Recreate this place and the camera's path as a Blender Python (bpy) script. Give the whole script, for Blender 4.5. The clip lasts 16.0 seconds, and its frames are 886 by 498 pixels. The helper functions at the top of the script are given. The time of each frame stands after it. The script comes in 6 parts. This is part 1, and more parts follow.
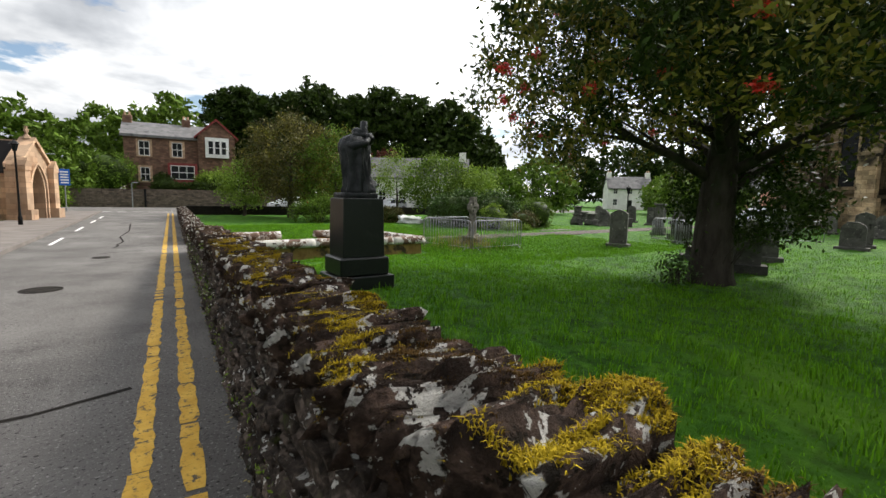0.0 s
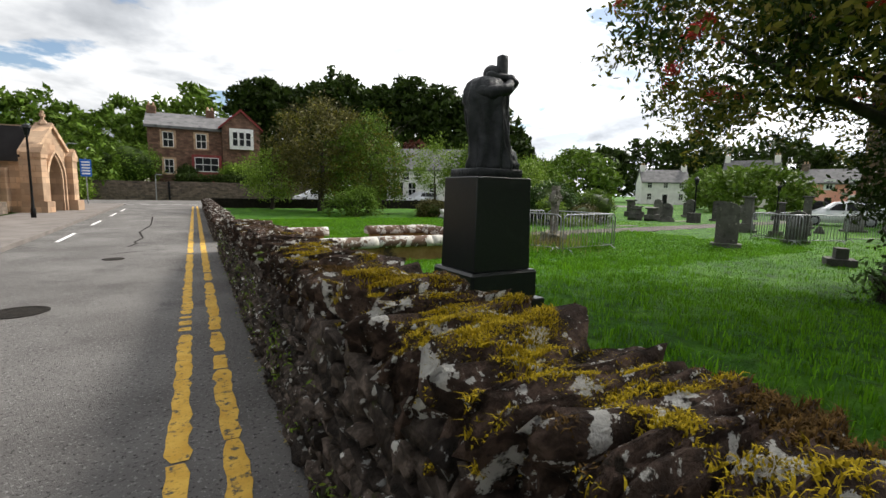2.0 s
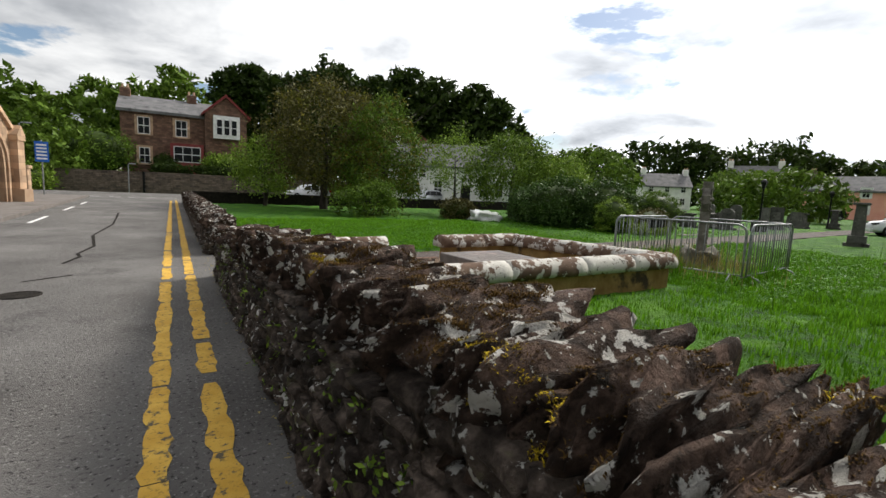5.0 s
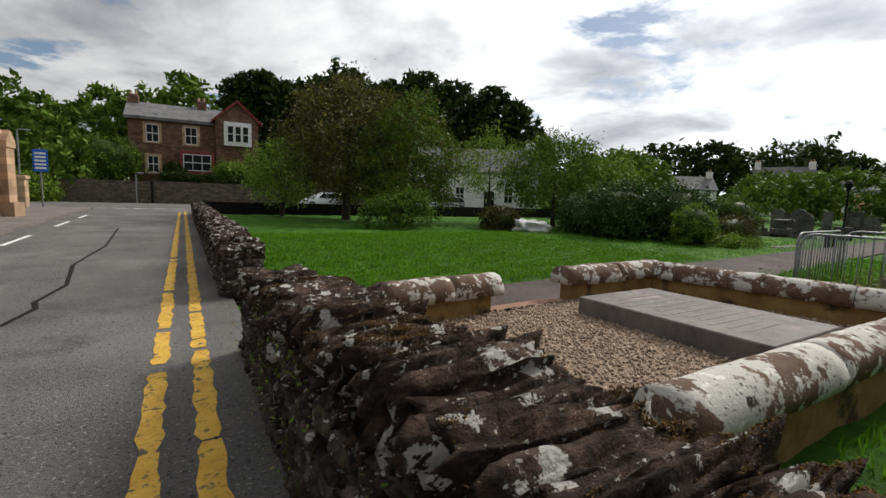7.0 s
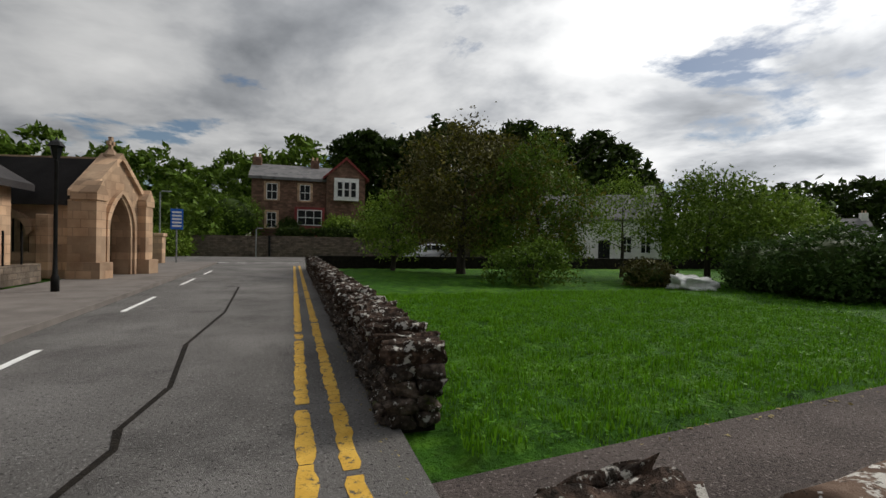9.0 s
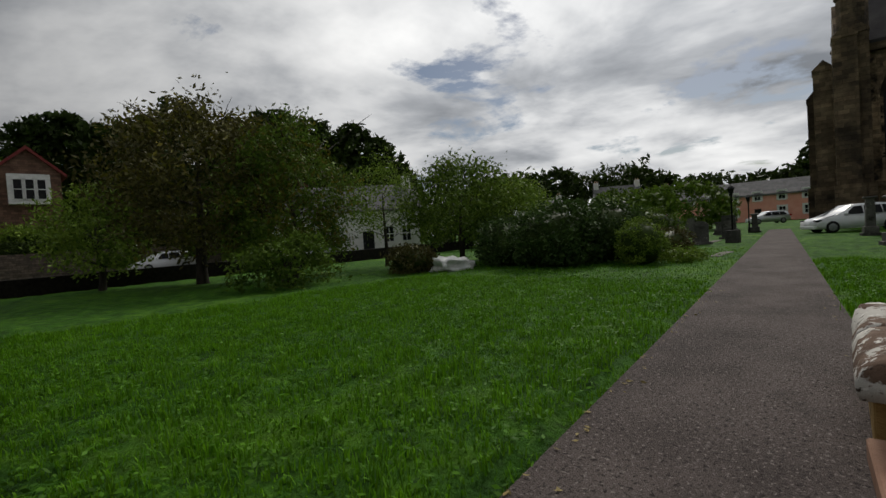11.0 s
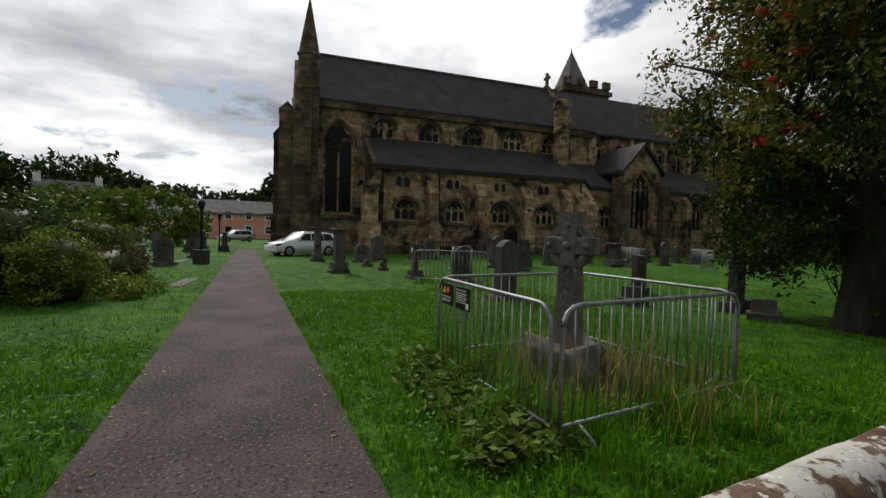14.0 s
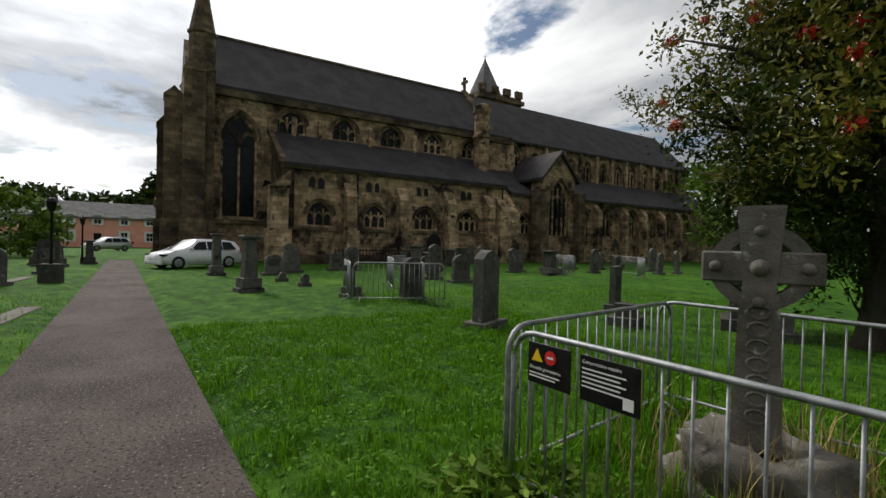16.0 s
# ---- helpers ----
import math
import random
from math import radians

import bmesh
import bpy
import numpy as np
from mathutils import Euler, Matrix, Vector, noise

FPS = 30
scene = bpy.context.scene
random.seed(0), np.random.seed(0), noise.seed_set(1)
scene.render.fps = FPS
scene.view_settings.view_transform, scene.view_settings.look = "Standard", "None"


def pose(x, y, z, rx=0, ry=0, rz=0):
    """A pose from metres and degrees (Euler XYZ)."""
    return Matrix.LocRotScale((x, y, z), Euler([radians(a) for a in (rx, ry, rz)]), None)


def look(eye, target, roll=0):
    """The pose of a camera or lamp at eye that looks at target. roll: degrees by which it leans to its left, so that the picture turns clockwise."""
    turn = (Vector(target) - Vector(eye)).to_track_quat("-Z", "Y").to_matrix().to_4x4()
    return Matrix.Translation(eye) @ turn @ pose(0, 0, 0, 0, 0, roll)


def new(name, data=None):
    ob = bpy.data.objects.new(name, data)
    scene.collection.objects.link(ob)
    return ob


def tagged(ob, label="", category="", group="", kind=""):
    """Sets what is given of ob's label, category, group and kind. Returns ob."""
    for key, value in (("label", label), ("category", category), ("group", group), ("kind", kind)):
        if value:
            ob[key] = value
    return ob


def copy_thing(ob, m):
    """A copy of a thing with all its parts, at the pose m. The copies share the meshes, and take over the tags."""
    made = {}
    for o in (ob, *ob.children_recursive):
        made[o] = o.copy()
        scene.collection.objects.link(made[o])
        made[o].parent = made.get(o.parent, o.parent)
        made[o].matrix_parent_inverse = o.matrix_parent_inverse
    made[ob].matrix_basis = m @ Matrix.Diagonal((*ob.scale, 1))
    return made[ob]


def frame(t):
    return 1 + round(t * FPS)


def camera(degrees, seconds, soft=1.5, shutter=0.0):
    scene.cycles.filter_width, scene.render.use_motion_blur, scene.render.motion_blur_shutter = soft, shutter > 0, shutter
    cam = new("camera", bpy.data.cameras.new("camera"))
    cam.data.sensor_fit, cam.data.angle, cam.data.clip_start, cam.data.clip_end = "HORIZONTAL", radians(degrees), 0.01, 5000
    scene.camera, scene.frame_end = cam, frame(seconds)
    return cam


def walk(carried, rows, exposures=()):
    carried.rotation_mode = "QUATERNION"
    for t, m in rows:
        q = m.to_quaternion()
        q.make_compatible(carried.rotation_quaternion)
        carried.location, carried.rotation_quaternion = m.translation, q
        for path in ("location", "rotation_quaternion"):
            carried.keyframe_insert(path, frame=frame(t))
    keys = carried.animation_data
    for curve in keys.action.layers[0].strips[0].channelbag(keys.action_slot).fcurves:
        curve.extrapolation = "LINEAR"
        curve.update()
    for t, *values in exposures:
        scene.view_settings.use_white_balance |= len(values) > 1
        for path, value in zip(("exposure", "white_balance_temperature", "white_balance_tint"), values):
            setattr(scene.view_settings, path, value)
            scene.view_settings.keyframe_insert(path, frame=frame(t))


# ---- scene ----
cam = camera(88.2, 16.0)
PATH = [
    (0, (-0.387, -2.335, 1.72), (0.628, -0.626, 1.497), 1.2),
    (0.5, (-0.43, -1.578, 1.643), (0.566, 0.143, 1.423), 1.7),
    (1, (-0.428, -0.8, 1.587), (0.539, 0.936, 1.36), 1.5),
    (1.5, (-0.487, -0.019, 1.557), (0.467, 1.721, 1.316), 1.5),
    (2, (-0.477, 0.792, 1.53), (0.47, 2.536, 1.282), 1.3),
    (2.5, (-0.525, 1.582, 1.515), (0.415, 3.33, 1.268), 1.5),
    (3, (-0.523, 2.369, 1.487), (0.415, 4.117, 1.236), 1.7),
    (3.5, (-0.593, 3.105, 1.472), (0.355, 4.848, 1.217), 1.7),
    (4, (-0.567, 3.939, 1.427), (0.397, 5.673, 1.175), 1.8),
    (4.2, (-0.574, 4.269, 1.374), (0.401, 5.999, 1.133), 2.0),
    (6.3, (-0.373, 7.672, 1.301), (0.673, 9.355, 1.03), 2.6),
    (6.5, (-0.366, 7.936, 1.288), (0.67, 9.628, 1.034), 2.2),
    (7, (-0.426, 8.672, 1.359), (0.558, 10.399, 1.136), 1.9),
    (7.5, (-0.463, 9.494, 1.365), (0.403, 11.292, 1.23), 2.3),
    (8, (-0.676, 10.129, 1.32), (0.014, 12.005, 1.268), 1.9),
    (8.2, (-0.744, 10.337, 1.341), (-0.137, 12.243, 1.313), 1.3),
    (10.5, (-0.184, 13.042, 1.53), (0.792, 14.787, 1.478), -3.0),
    (11, (0.51, 12.919, 1.343), (1.962, 14.293, 1.28), -3.9),
    (11.5, (1.386, 13.035, 1.378), (3.219, 13.824, 1.252), -1.7),
    (12, (1.918, 13.088, 1.427), (3.907, 13.257, 1.294), 0.7),
    (12.5, (2.529, 13.163, 1.453), (4.518, 12.986, 1.341), 1.8),
    (13, (3.079, 13.293, 1.521), (5.047, 12.955, 1.423), 1.5),
    (13.5, (3.725, 13.393, 1.489), (5.669, 12.932, 1.411), 1.2),
    (14, (4.384, 13.513, 1.499), (6.301, 12.946, 1.437), 1.4),
    (14.5, (5.02, 13.608, 1.493), (6.901, 12.93, 1.424), 1.2),
    (15, (5.674, 13.756, 1.496), (7.507, 12.963, 1.406), 1.3),
    (15.5, (6.297, 13.855, 1.452), (8.094, 12.981, 1.385), 1.3),
    (16, (7.146, 13.75, 1.518), (8.908, 12.803, 1.495), 1.2),
]
EXPOSURES = [(0, 0.95), (2.5, 0.9), (4, 0.78), (6.3, 0.32), (7, 0.18), (8.2, -0.05), (10.3, -0.55), (11.0, -0.68), (12.5, -0.5), (14, -0.28), (16, -0.02)]
walk(cam, [(t, look(eye, target, roll)) for t, eye, target, roll in PATH], EXPOSURES)

# ---- world and sun ----
SUN_YAW, SUN_UP = 75.0, 42.0
world = bpy.data.worlds.new("sky")
scene.world = world
world.use_nodes = True
wn, wl = world.node_tree.nodes, world.node_tree.links
wn.clear()
sky = wn.new("ShaderNodeTexSky")
sky.sky_type, sky.sun_disc = "NISHITA", False
sky.sun_elevation, sky.sun_rotation = radians(SUN_UP), radians(SUN_YAW)
blue = wn.new("ShaderNodeBackground")
blue.inputs["Strength"].default_value = 0.075
wl.new(sky.outputs[0], blue.inputs["Color"])
tc = wn.new("ShaderNodeTexCoord")
sep = wn.new("ShaderNodeSeparateXYZ")
wl.new(tc.outputs["Generated"], sep.inputs[0])


def wmath(op, a, b=None, clamp=False):
    n = wn.new("ShaderNodeMath")
    n.operation, n.use_clamp = op, clamp
    for k, v in enumerate((a, b)):
        if v is None:
            continue
        if isinstance(v, (int, float)):
            n.inputs[k].default_value = v
        else:
            wl.new(v, n.inputs[k])
    return n.outputs[0]


zz = wmath("ADD", wmath("MAXIMUM", sep.outputs["Z"], 0.0), 0.16)
com = wn.new("ShaderNodeCombineXYZ")
wl.new(wmath("DIVIDE", sep.outputs["X"], zz), com.inputs[0])
wl.new(wmath("DIVIDE", sep.outputs["Y"], zz), com.inputs[1])


def wnoise(scale, detail, rough, w):
    n = wn.new("ShaderNodeTexNoise")
    n.noise_dimensions = "4D"
    n.inputs["Scale"].default_value, n.inputs["Detail"].default_value = scale, detail
    n.inputs["Roughness"].default_value, n.inputs["W"].default_value = rough, w
    n.inputs["Distortion"].default_value = 0.25
    wl.new(com.outputs[0], n.inputs["Vector"])
    return n.outputs["Fac"]


def wramp(fac, stops):
    r = wn.new("ShaderNodeValToRGB")
    while len(r.color_ramp.elements) < len(stops):
        r.color_ramp.elements.new(0.5)
    for e, (p, c) in zip(r.color_ramp.elements, stops):
        e.position, e.color = p, (*c, 1)
    wl.new(fac, r.inputs[0])
    return r.outputs["Color"]


shade = wramp(wnoise(1.05, 6, 0.55, 3.1), [(0.32, (0.26, 0.28, 0.31)), (0.44, (0.55, 0.57, 0.60)), (0.53, (0.88, 0.89, 0.90)), (0.66, (1.22, 1.22, 1.21))])
cover = wramp(wnoise(1.3, 7, 0.6, 8.4), [(0.385, (0, 0, 0)), (0.44, (1, 1, 1))])
cloud = wn.new("ShaderNodeBackground")
glow = wn.new("ShaderNodeVectorMath")
glow.operation = "DOT_PRODUCT"
wl.new(tc.outputs["Generated"], glow.inputs[0])
glow.inputs[1].default_value = (math.sin(radians(SUN_YAW)) * math.cos(radians(SUN_UP)), math.cos(radians(SUN_YAW)) * math.cos(radians(SUN_UP)), math.sin(radians(SUN_UP)))
near_sun = wmath("MAXIMUM", glow.outputs["Value"], 0.0)
wl.new(wmath("ADD", wmath("MULTIPLY", wmath("POWER", near_sun, 2.0), 1.0), 0.58), cloud.inputs["Strength"])
wl.new(shade, cloud.inputs["Color"])
mixed = wn.new("ShaderNodeMixShader")
wl.new(cover, mixed.inputs[0])
wl.new(blue.outputs[0], mixed.inputs[1])
wl.new(cloud.outputs[0], mixed.inputs[2])
wout = wn.new("ShaderNodeOutputWorld")
wl.new(mixed.outputs[0], wout.inputs["Surface"])

sun_data = bpy.data.lights.new("sun", "SUN")
sun_data.energy, sun_data.angle, sun_data.color = 2.9, radians(13), (1.0, 0.95, 0.87)
sun = new("sun", sun_data)
sdir = Vector((math.sin(radians(SUN_YAW)) * math.cos(radians(SUN_UP)), math.cos(radians(SUN_YAW)) * math.cos(radians(SUN_UP)), math.sin(radians(SUN_UP))))
sun.matrix_world = look(sdir * 50, (0, 0, 0))

# ---- materials ----


def material(name, stops, scale=3.0, detail=6, rough=0.85, bump=0.3, bump_scale=None, metal=0.0, second=None, vary=0.0, island=False, stretch=(1, 1, 1), spec=0.12, dist=0.02, placed=False):
    """stops: (place, colour) of a noise ramp; second: (colour, scale, from, to), a patchy layer over it; vary: change by piece."""
    m = bpy.data.materials.new(name)
    m.use_nodes = True
    n, l = m.node_tree.nodes, m.node_tree.links
    b = n["Principled BSDF"]
    b.inputs["Roughness"].default_value, b.inputs["Metallic"].default_value = rough, metal
    b.inputs["Specular IOR Level"].default_value = spec
    co = n.new("ShaderNodeTexCoord")
    mp = n.new("ShaderNodeMapping")
    mp.inputs["Scale"].default_value = stretch
    l.new(n.new("ShaderNodeNewGeometry").outputs["Position"] if placed else co.outputs["Object"], mp.inputs[0])
    if vary:
        oi = n.new("ShaderNodeObjectInfo")
        rnd = oi.outputs["Random"]
        if island:
            rnd = n.new("ShaderNodeNewGeometry").outputs["Random Per Island"]
        sh = n.new("ShaderNodeVectorMath")
        sh.operation = "SCALE"
        sh.inputs[0].default_value = (37.0, 51.0, 23.0)
        l.new(rnd, sh.inputs["Scale"])
        l.new(sh.outputs[0], mp.inputs["Location"])

    def nz(sc, det=6, rg=0.6):
        t = n.new("ShaderNodeTexNoise")
        t.inputs["Scale"].default_value, t.inputs["Detail"].default_value, t.inputs["Roughness"].default_value = sc, det, rg
        l.new(mp.outputs[0], t.inputs["Vector"])
        return t.outputs["Fac"]

    def rp(fac, some):
        r = n.new("ShaderNodeValToRGB")
        while len(r.color_ramp.elements) < len(some):
            r.color_ramp.elements.new(0.5)
        for e, (p, c) in zip(r.color_ramp.elements, some):
            e.position, e.color = p, (*c, 1)
        l.new(fac, r.inputs[0])
        return r.outputs["Color"]

    col = rp(nz(scale, detail), stops)
    layers = [] if second is None else (second if isinstance(second, list) else [second])
    for c2, s2, lo, hi in layers:
        mx = n.new("ShaderNodeMix")
        mx.data_type = "RGBA"
        l.new(rp(nz(s2, 7, 0.65), [(lo, (0, 0, 0)), (hi, (1, 1, 1))]), mx.inputs[0])
        l.new(col, mx.inputs[6])
        mx.inputs[7].default_value = (*c2, 1)
        col = mx.outputs[2]
    if vary:
        hs = n.new("ShaderNodeHueSaturation")
        mr = n.new("ShaderNodeMapRange")
        mr.inputs["To Min"].default_value, mr.inputs["To Max"].default_value = 1 - vary, 1 + vary
        l.new(rnd, mr.inputs["Value"])
        l.new(mr.outputs[0], hs.inputs["Value"])
        l.new(col, hs.inputs["Color"])
        col = hs.outputs[0]
    l.new(col, b.inputs["Base Color"])
    if bump:
        bp = n.new("ShaderNodeBump")
        bp.inputs["Strength"].default_value, bp.inputs["Distance"].default_value = bump, dist
        l.new(nz(bump_scale or scale * 6, 8, 0.65), bp.inputs["Height"])
        l.new(bp.outputs[0], b.inputs["Normal"])
    return m


def leafy(name, dark, light, trans=0.12, rough=0.55):
    m = material(name, [(0.3, dark), (0.7, light)], scale=1.2, bump=0, rough=rough, vary=0.45, island=True, spec=0.45 if rough < 0.4 else 0.08)
    n, l = m.node_tree.nodes, m.node_tree.links
    b = n["Principled BSDF"]
    tr = n.new("ShaderNodeBsdfTranslucent")
    l.new(b.inputs["Base Color"].links[0].from_socket, tr.inputs["Color"])
    mx = n.new("ShaderNodeMixShader")
    mx.inputs[0].default_value = trans
    l.new(b.outputs[0], mx.inputs[1])
    l.new(tr.outputs[0], mx.inputs[2])
    l.new(mx.outputs[0], n["Material Output"].inputs["Surface"])
    return m


GRASS = material("grass_soil", [(0.3, (0.014, 0.052, 0.003)), (0.5, (0.035, 0.115, 0.005)), (0.7, (0.085, 0.20, 0.010))], scale=2.6, bump=1.0, bump_scale=16, dist=0.09, second=[((0.012, 0.038, 0.003), 5, 0.5, 0.70), ((0.10, 0.22, 0.012), 0.35, 0.52, 0.75)])
BLADE = leafy("grass_blade", (0.034, 0.125, 0.004), (0.150, 0.325, 0.013), 0.35)
CLOVER = leafy("clover_leaf", (0.026, 0.095, 0.005), (0.10, 0.23, 0.014), 0.25)
DRY = leafy("dry_grass", (0.22, 0.17, 0.06), (0.36, 0.29, 0.12), 0.2)
ASPHALT = material("asphalt", [(0.35, (0.095, 0.089, 0.084)), (0.65, (0.165, 0.156, 0.148))], scale=0.5, rough=0.8, bump=1.0, bump_scale=60, dist=0.02, second=[((0.065, 0.061, 0.058), 0.9, 0.55, 0.72), ((0.26, 0.25, 0.24), 40, 0.57, 0.64), ((0.028, 0.026, 0.025), 32, 0.56, 0.64)])
PATHTAR = material("path_tar", [(0.35, (0.060, 0.048, 0.044)), (0.65, (0.112, 0.091, 0.083))], scale=0.8, rough=0.85, bump=1.0, bump_scale=55, dist=0.02, second=[((0.24, 0.21, 0.19), 38, 0.57, 0.63), ((0.028, 0.022, 0.020), 30, 0.54, 0.62), ((0.055, 0.047, 0.044), 1.1, 0.58, 0.75)])
PAVE = material("pavement", [(0.35, (0.13, 0.115, 0.105)), (0.65, (0.19, 0.17, 0.155))], scale=1.2, bump=0.5, bump_scale=60, dist=0.01)
YELLOW = material("yellow_paint", [(0.3, (0.45, 0.255, 0.035)), (0.7, (0.62, 0.39, 0.075))], scale=5, rough=0.7, bump=0.5, bump_scale=80, dist=0.006, second=[((0.10, 0.085, 0.06), 13, 0.56, 0.62), ((0.30, 0.19, 0.04), 34, 0.55, 0.65)])
WHITE = material("white_paint", [(0.3, (0.6, 0.6, 0.58)), (0.7, (0.78, 0.78, 0.76))], scale=5, rough=0.6, bump=0.2, second=((0.2, 0.19, 0.18), 12, 0.6, 0.7))
WALLSTONE = material("wall_stone", [(0.25, (0.010, 0.008, 0.006)), (0.5, (0.060, 0.046, 0.037)), (0.72, (0.18, 0.14, 0.115))], scale=18, bump=1.0, bump_scale=70, dist=0.03, vary=0.6, placed=True, second=[((0.46, 0.45, 0.42), 13, 0.605, 0.62), ((0.045, 0.06, 0.010), 5, 0.60, 0.70)])
COPESTONE = material("cope_stone", [(0.25, (0.007, 0.005, 0.004)), (0.48, (0.040, 0.026, 0.019)), (0.68, (0.15, 0.098, 0.075))], scale=16, bump=1.0, bump_scale=60, dist=0.03, vary=0.6, island=True, placed=True, second=[((0.50, 0.48, 0.44), 9, 0.57, 0.585), ((0.42, 0.41, 0.37), 30, 0.615, 0.635), ((0.014, 0.010, 0.006), 8.0, 0.57, 0.63)])
MORTAR = material("dark_mortar", [(0.3, (0.006, 0.005, 0.004)), (0.7, (0.022, 0.018, 0.014))], scale=8, bump=0.8, bump_scale=40, dist=0.02)
MOSS = leafy("moss", (0.16, 0.11, 0.006), (0.46, 0.34, 0.02), 0.15, 0.9)
MOSSDARK = leafy("brown_moss", (0.045, 0.026, 0.010), (0.13, 0.075, 0.02), 0.1, 0.9)
LICHEN = material("lichened_stone", [(0.3, (0.075, 0.045, 0.032)), (0.55, (0.135, 0.088, 0.062)), (0.75, (0.20, 0.145, 0.11))], scale=6, bump=0.6, bump_scale=40, dist=0.015, second=[((0.47, 0.45, 0.41), 2.6, 0.475, 0.50), ((0.62, 0.60, 0.56), 9, 0.585, 0.605), ((0.035, 0.026, 0.02), 5.5, 0.63, 0.67), ((0.06, 0.045, 0.035), 24, 0.60, 0.64)])
KERBSTONE = material("sandstone_kerb", [(0.3, (0.20, 0.12, 0.04)), (0.7, (0.34, 0.23, 0.09))], scale=4, bump=0.6, bump_scale=40, second=((0.06, 0.045, 0.03), 3, 0.52, 0.62))
GRAVEL = material("gravel", [(0.3, (0.16, 0.11, 0.075)), (0.7, (0.40, 0.30, 0.21))], scale=45, bump=1.0, bump_scale=55, dist=0.03)
PEBBLE = material("pebble", [(0.3, (0.20, 0.14, 0.10)), (0.7, (0.46, 0.36, 0.27))], scale=8, bump=0, vary=0.5, island=True)
SLAB = material("tomb_slab", [(0.3, (0.095, 0.085, 0.08)), (0.7, (0.19, 0.168, 0.155))], scale=4, rough=0.6, bump=0.35, bump_scale=40, second=((0.35, 0.25, 0.23), 1.6, 0.6, 0.72))
GRANITE = material("polished_granite", [(0.4, (0.006, 0.007, 0.007)), (0.6, (0.016, 0.018, 0.017))], scale=120, rough=0.3, bump=0.05, spec=0.3, second=((0.03, 0.034, 0.03), 3, 0.6, 0.8))
BRONZE = material("dark_bronze", [(0.3, (0.010, 0.011, 0.012)), (0.7, (0.04, 0.042, 0.044))], scale=5, rough=0.42, metal=0.25, bump=0.6, bump_scale=16, dist=0.03)
SANDSTONE = material("church_sandstone", [(0.3, (0.14, 0.102, 0.07)), (0.5, (0.33, 0.25, 0.165)), (0.7, (0.56, 0.45, 0.315))], scale=1.3, bump=0.6, bump_scale=9, dist=0.04, vary=0.3, second=[((0.030, 0.026, 0.022), 0.4, 0.50, 0.62), ((0.018, 0.016, 0.014), 1.3, 0.56, 0.66)])
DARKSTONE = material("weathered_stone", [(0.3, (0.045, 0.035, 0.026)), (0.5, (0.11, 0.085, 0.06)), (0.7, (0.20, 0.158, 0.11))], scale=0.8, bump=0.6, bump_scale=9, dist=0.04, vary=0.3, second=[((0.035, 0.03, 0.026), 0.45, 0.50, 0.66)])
SLATE = material("slate_roof", [(0.3, (0.025, 0.023, 0.024)), (0.7, (0.055, 0.05, 0.05))], scale=0.7, rough=0.7, bump=0.6, bump_scale=12, dist=0.04, second=((0.075, 0.06, 0.05), 0.5, 0.6, 0.75))
GREYSLATE = material("grey_slate", [(0.3, (0.10, 0.098, 0.10)), (0.7, (0.18, 0.175, 0.175))], scale=1.2, rough=0.7, bump=0.5, bump_scale=14, second=((0.06, 0.06, 0.062), 1.0, 0.55, 0.7))
GLASS = material("dark_glass", [(0.4, (0.008, 0.009, 0.010)), (0.6, (0.016, 0.017, 0.018))], scale=3, rough=0.18, bump=0.05)
PINKSTONE = material("gate_sandstone", [(0.3, (0.33, 0.22, 0.15)), (0.7, (0.52, 0.38, 0.27))], scale=1.2, bump=0.4, bump_scale=18, vary=0.15, second=((0.14, 0.10, 0.075), 1.1, 0.58, 0.75))
REDBRICK = material("red_sandstone", [(0.3, (0.11, 0.065, 0.05)), (0.7, (0.20, 0.13, 0.10))], scale=1.6, bump=0.5, bump_scale=10, vary=0.2)
REDPAINT = material("maroon_paint", [(0.4, (0.16, 0.03, 0.03)), (0.6, (0.22, 0.05, 0.045))], scale=3, rough=0.5, bump=0.1)
FRAMEWHITE = material("white_frame", [(0.4, (0.66, 0.66, 0.64)), (0.6, (0.78, 0.78, 0.76))], scale=4, rough=0.5, bump=0.05)
HARL = material("white_harling", [(0.35, (0.62, 0.61, 0.58)), (0.65, (0.78, 0.77, 0.74))], scale=1.0, bump=0.4, bump_scale=40, second=((0.45, 0.43, 0.39), 0.8, 0.62, 0.8))
PINKHARL = material("pink_harling", [(0.35, (0.78, 0.34, 0.26)), (0.65, (0.85, 0.43, 0.34))], scale=0.8, bump=0.3, bump_scale=30)
GREYWALL = material("rubble_wall", [(0.3, (0.075, 0.062, 0.052)), (0.7, (0.17, 0.145, 0.125))], scale=2.2, bump=0.9, bump_scale=7, dist=0.06, vary=0.25)
GRAVE = material("gravestone", [(0.3, (0.055, 0.052, 0.048)), (0.7, (0.13, 0.125, 0.115))], scale=5, bump=0.5, bump_scale=40, vary=0.35, second=[((0.26, 0.25, 0.22), 9, 0.62, 0.66), ((0.025, 0.023, 0.02), 2.5, 0.55, 0.68)])
CROSSSTONE = material("cross_stone", [(0.3, (0.085, 0.078, 0.065)), (0.7, (0.21, 0.195, 0.17))], scale=4, bump=0.6, bump_scale=45, dist=0.02, second=[((0.35, 0.34, 0.30), 9, 0.6, 0.68), ((0.06, 0.055, 0.045), 3, 0.55, 0.7)])
STEEL = material("galvanised_steel", [(0.4, (0.19, 0.20, 0.205)), (0.6, (0.30, 0.31, 0.315))], scale=12, rough=0.5, metal=0.6, bump=0.1)
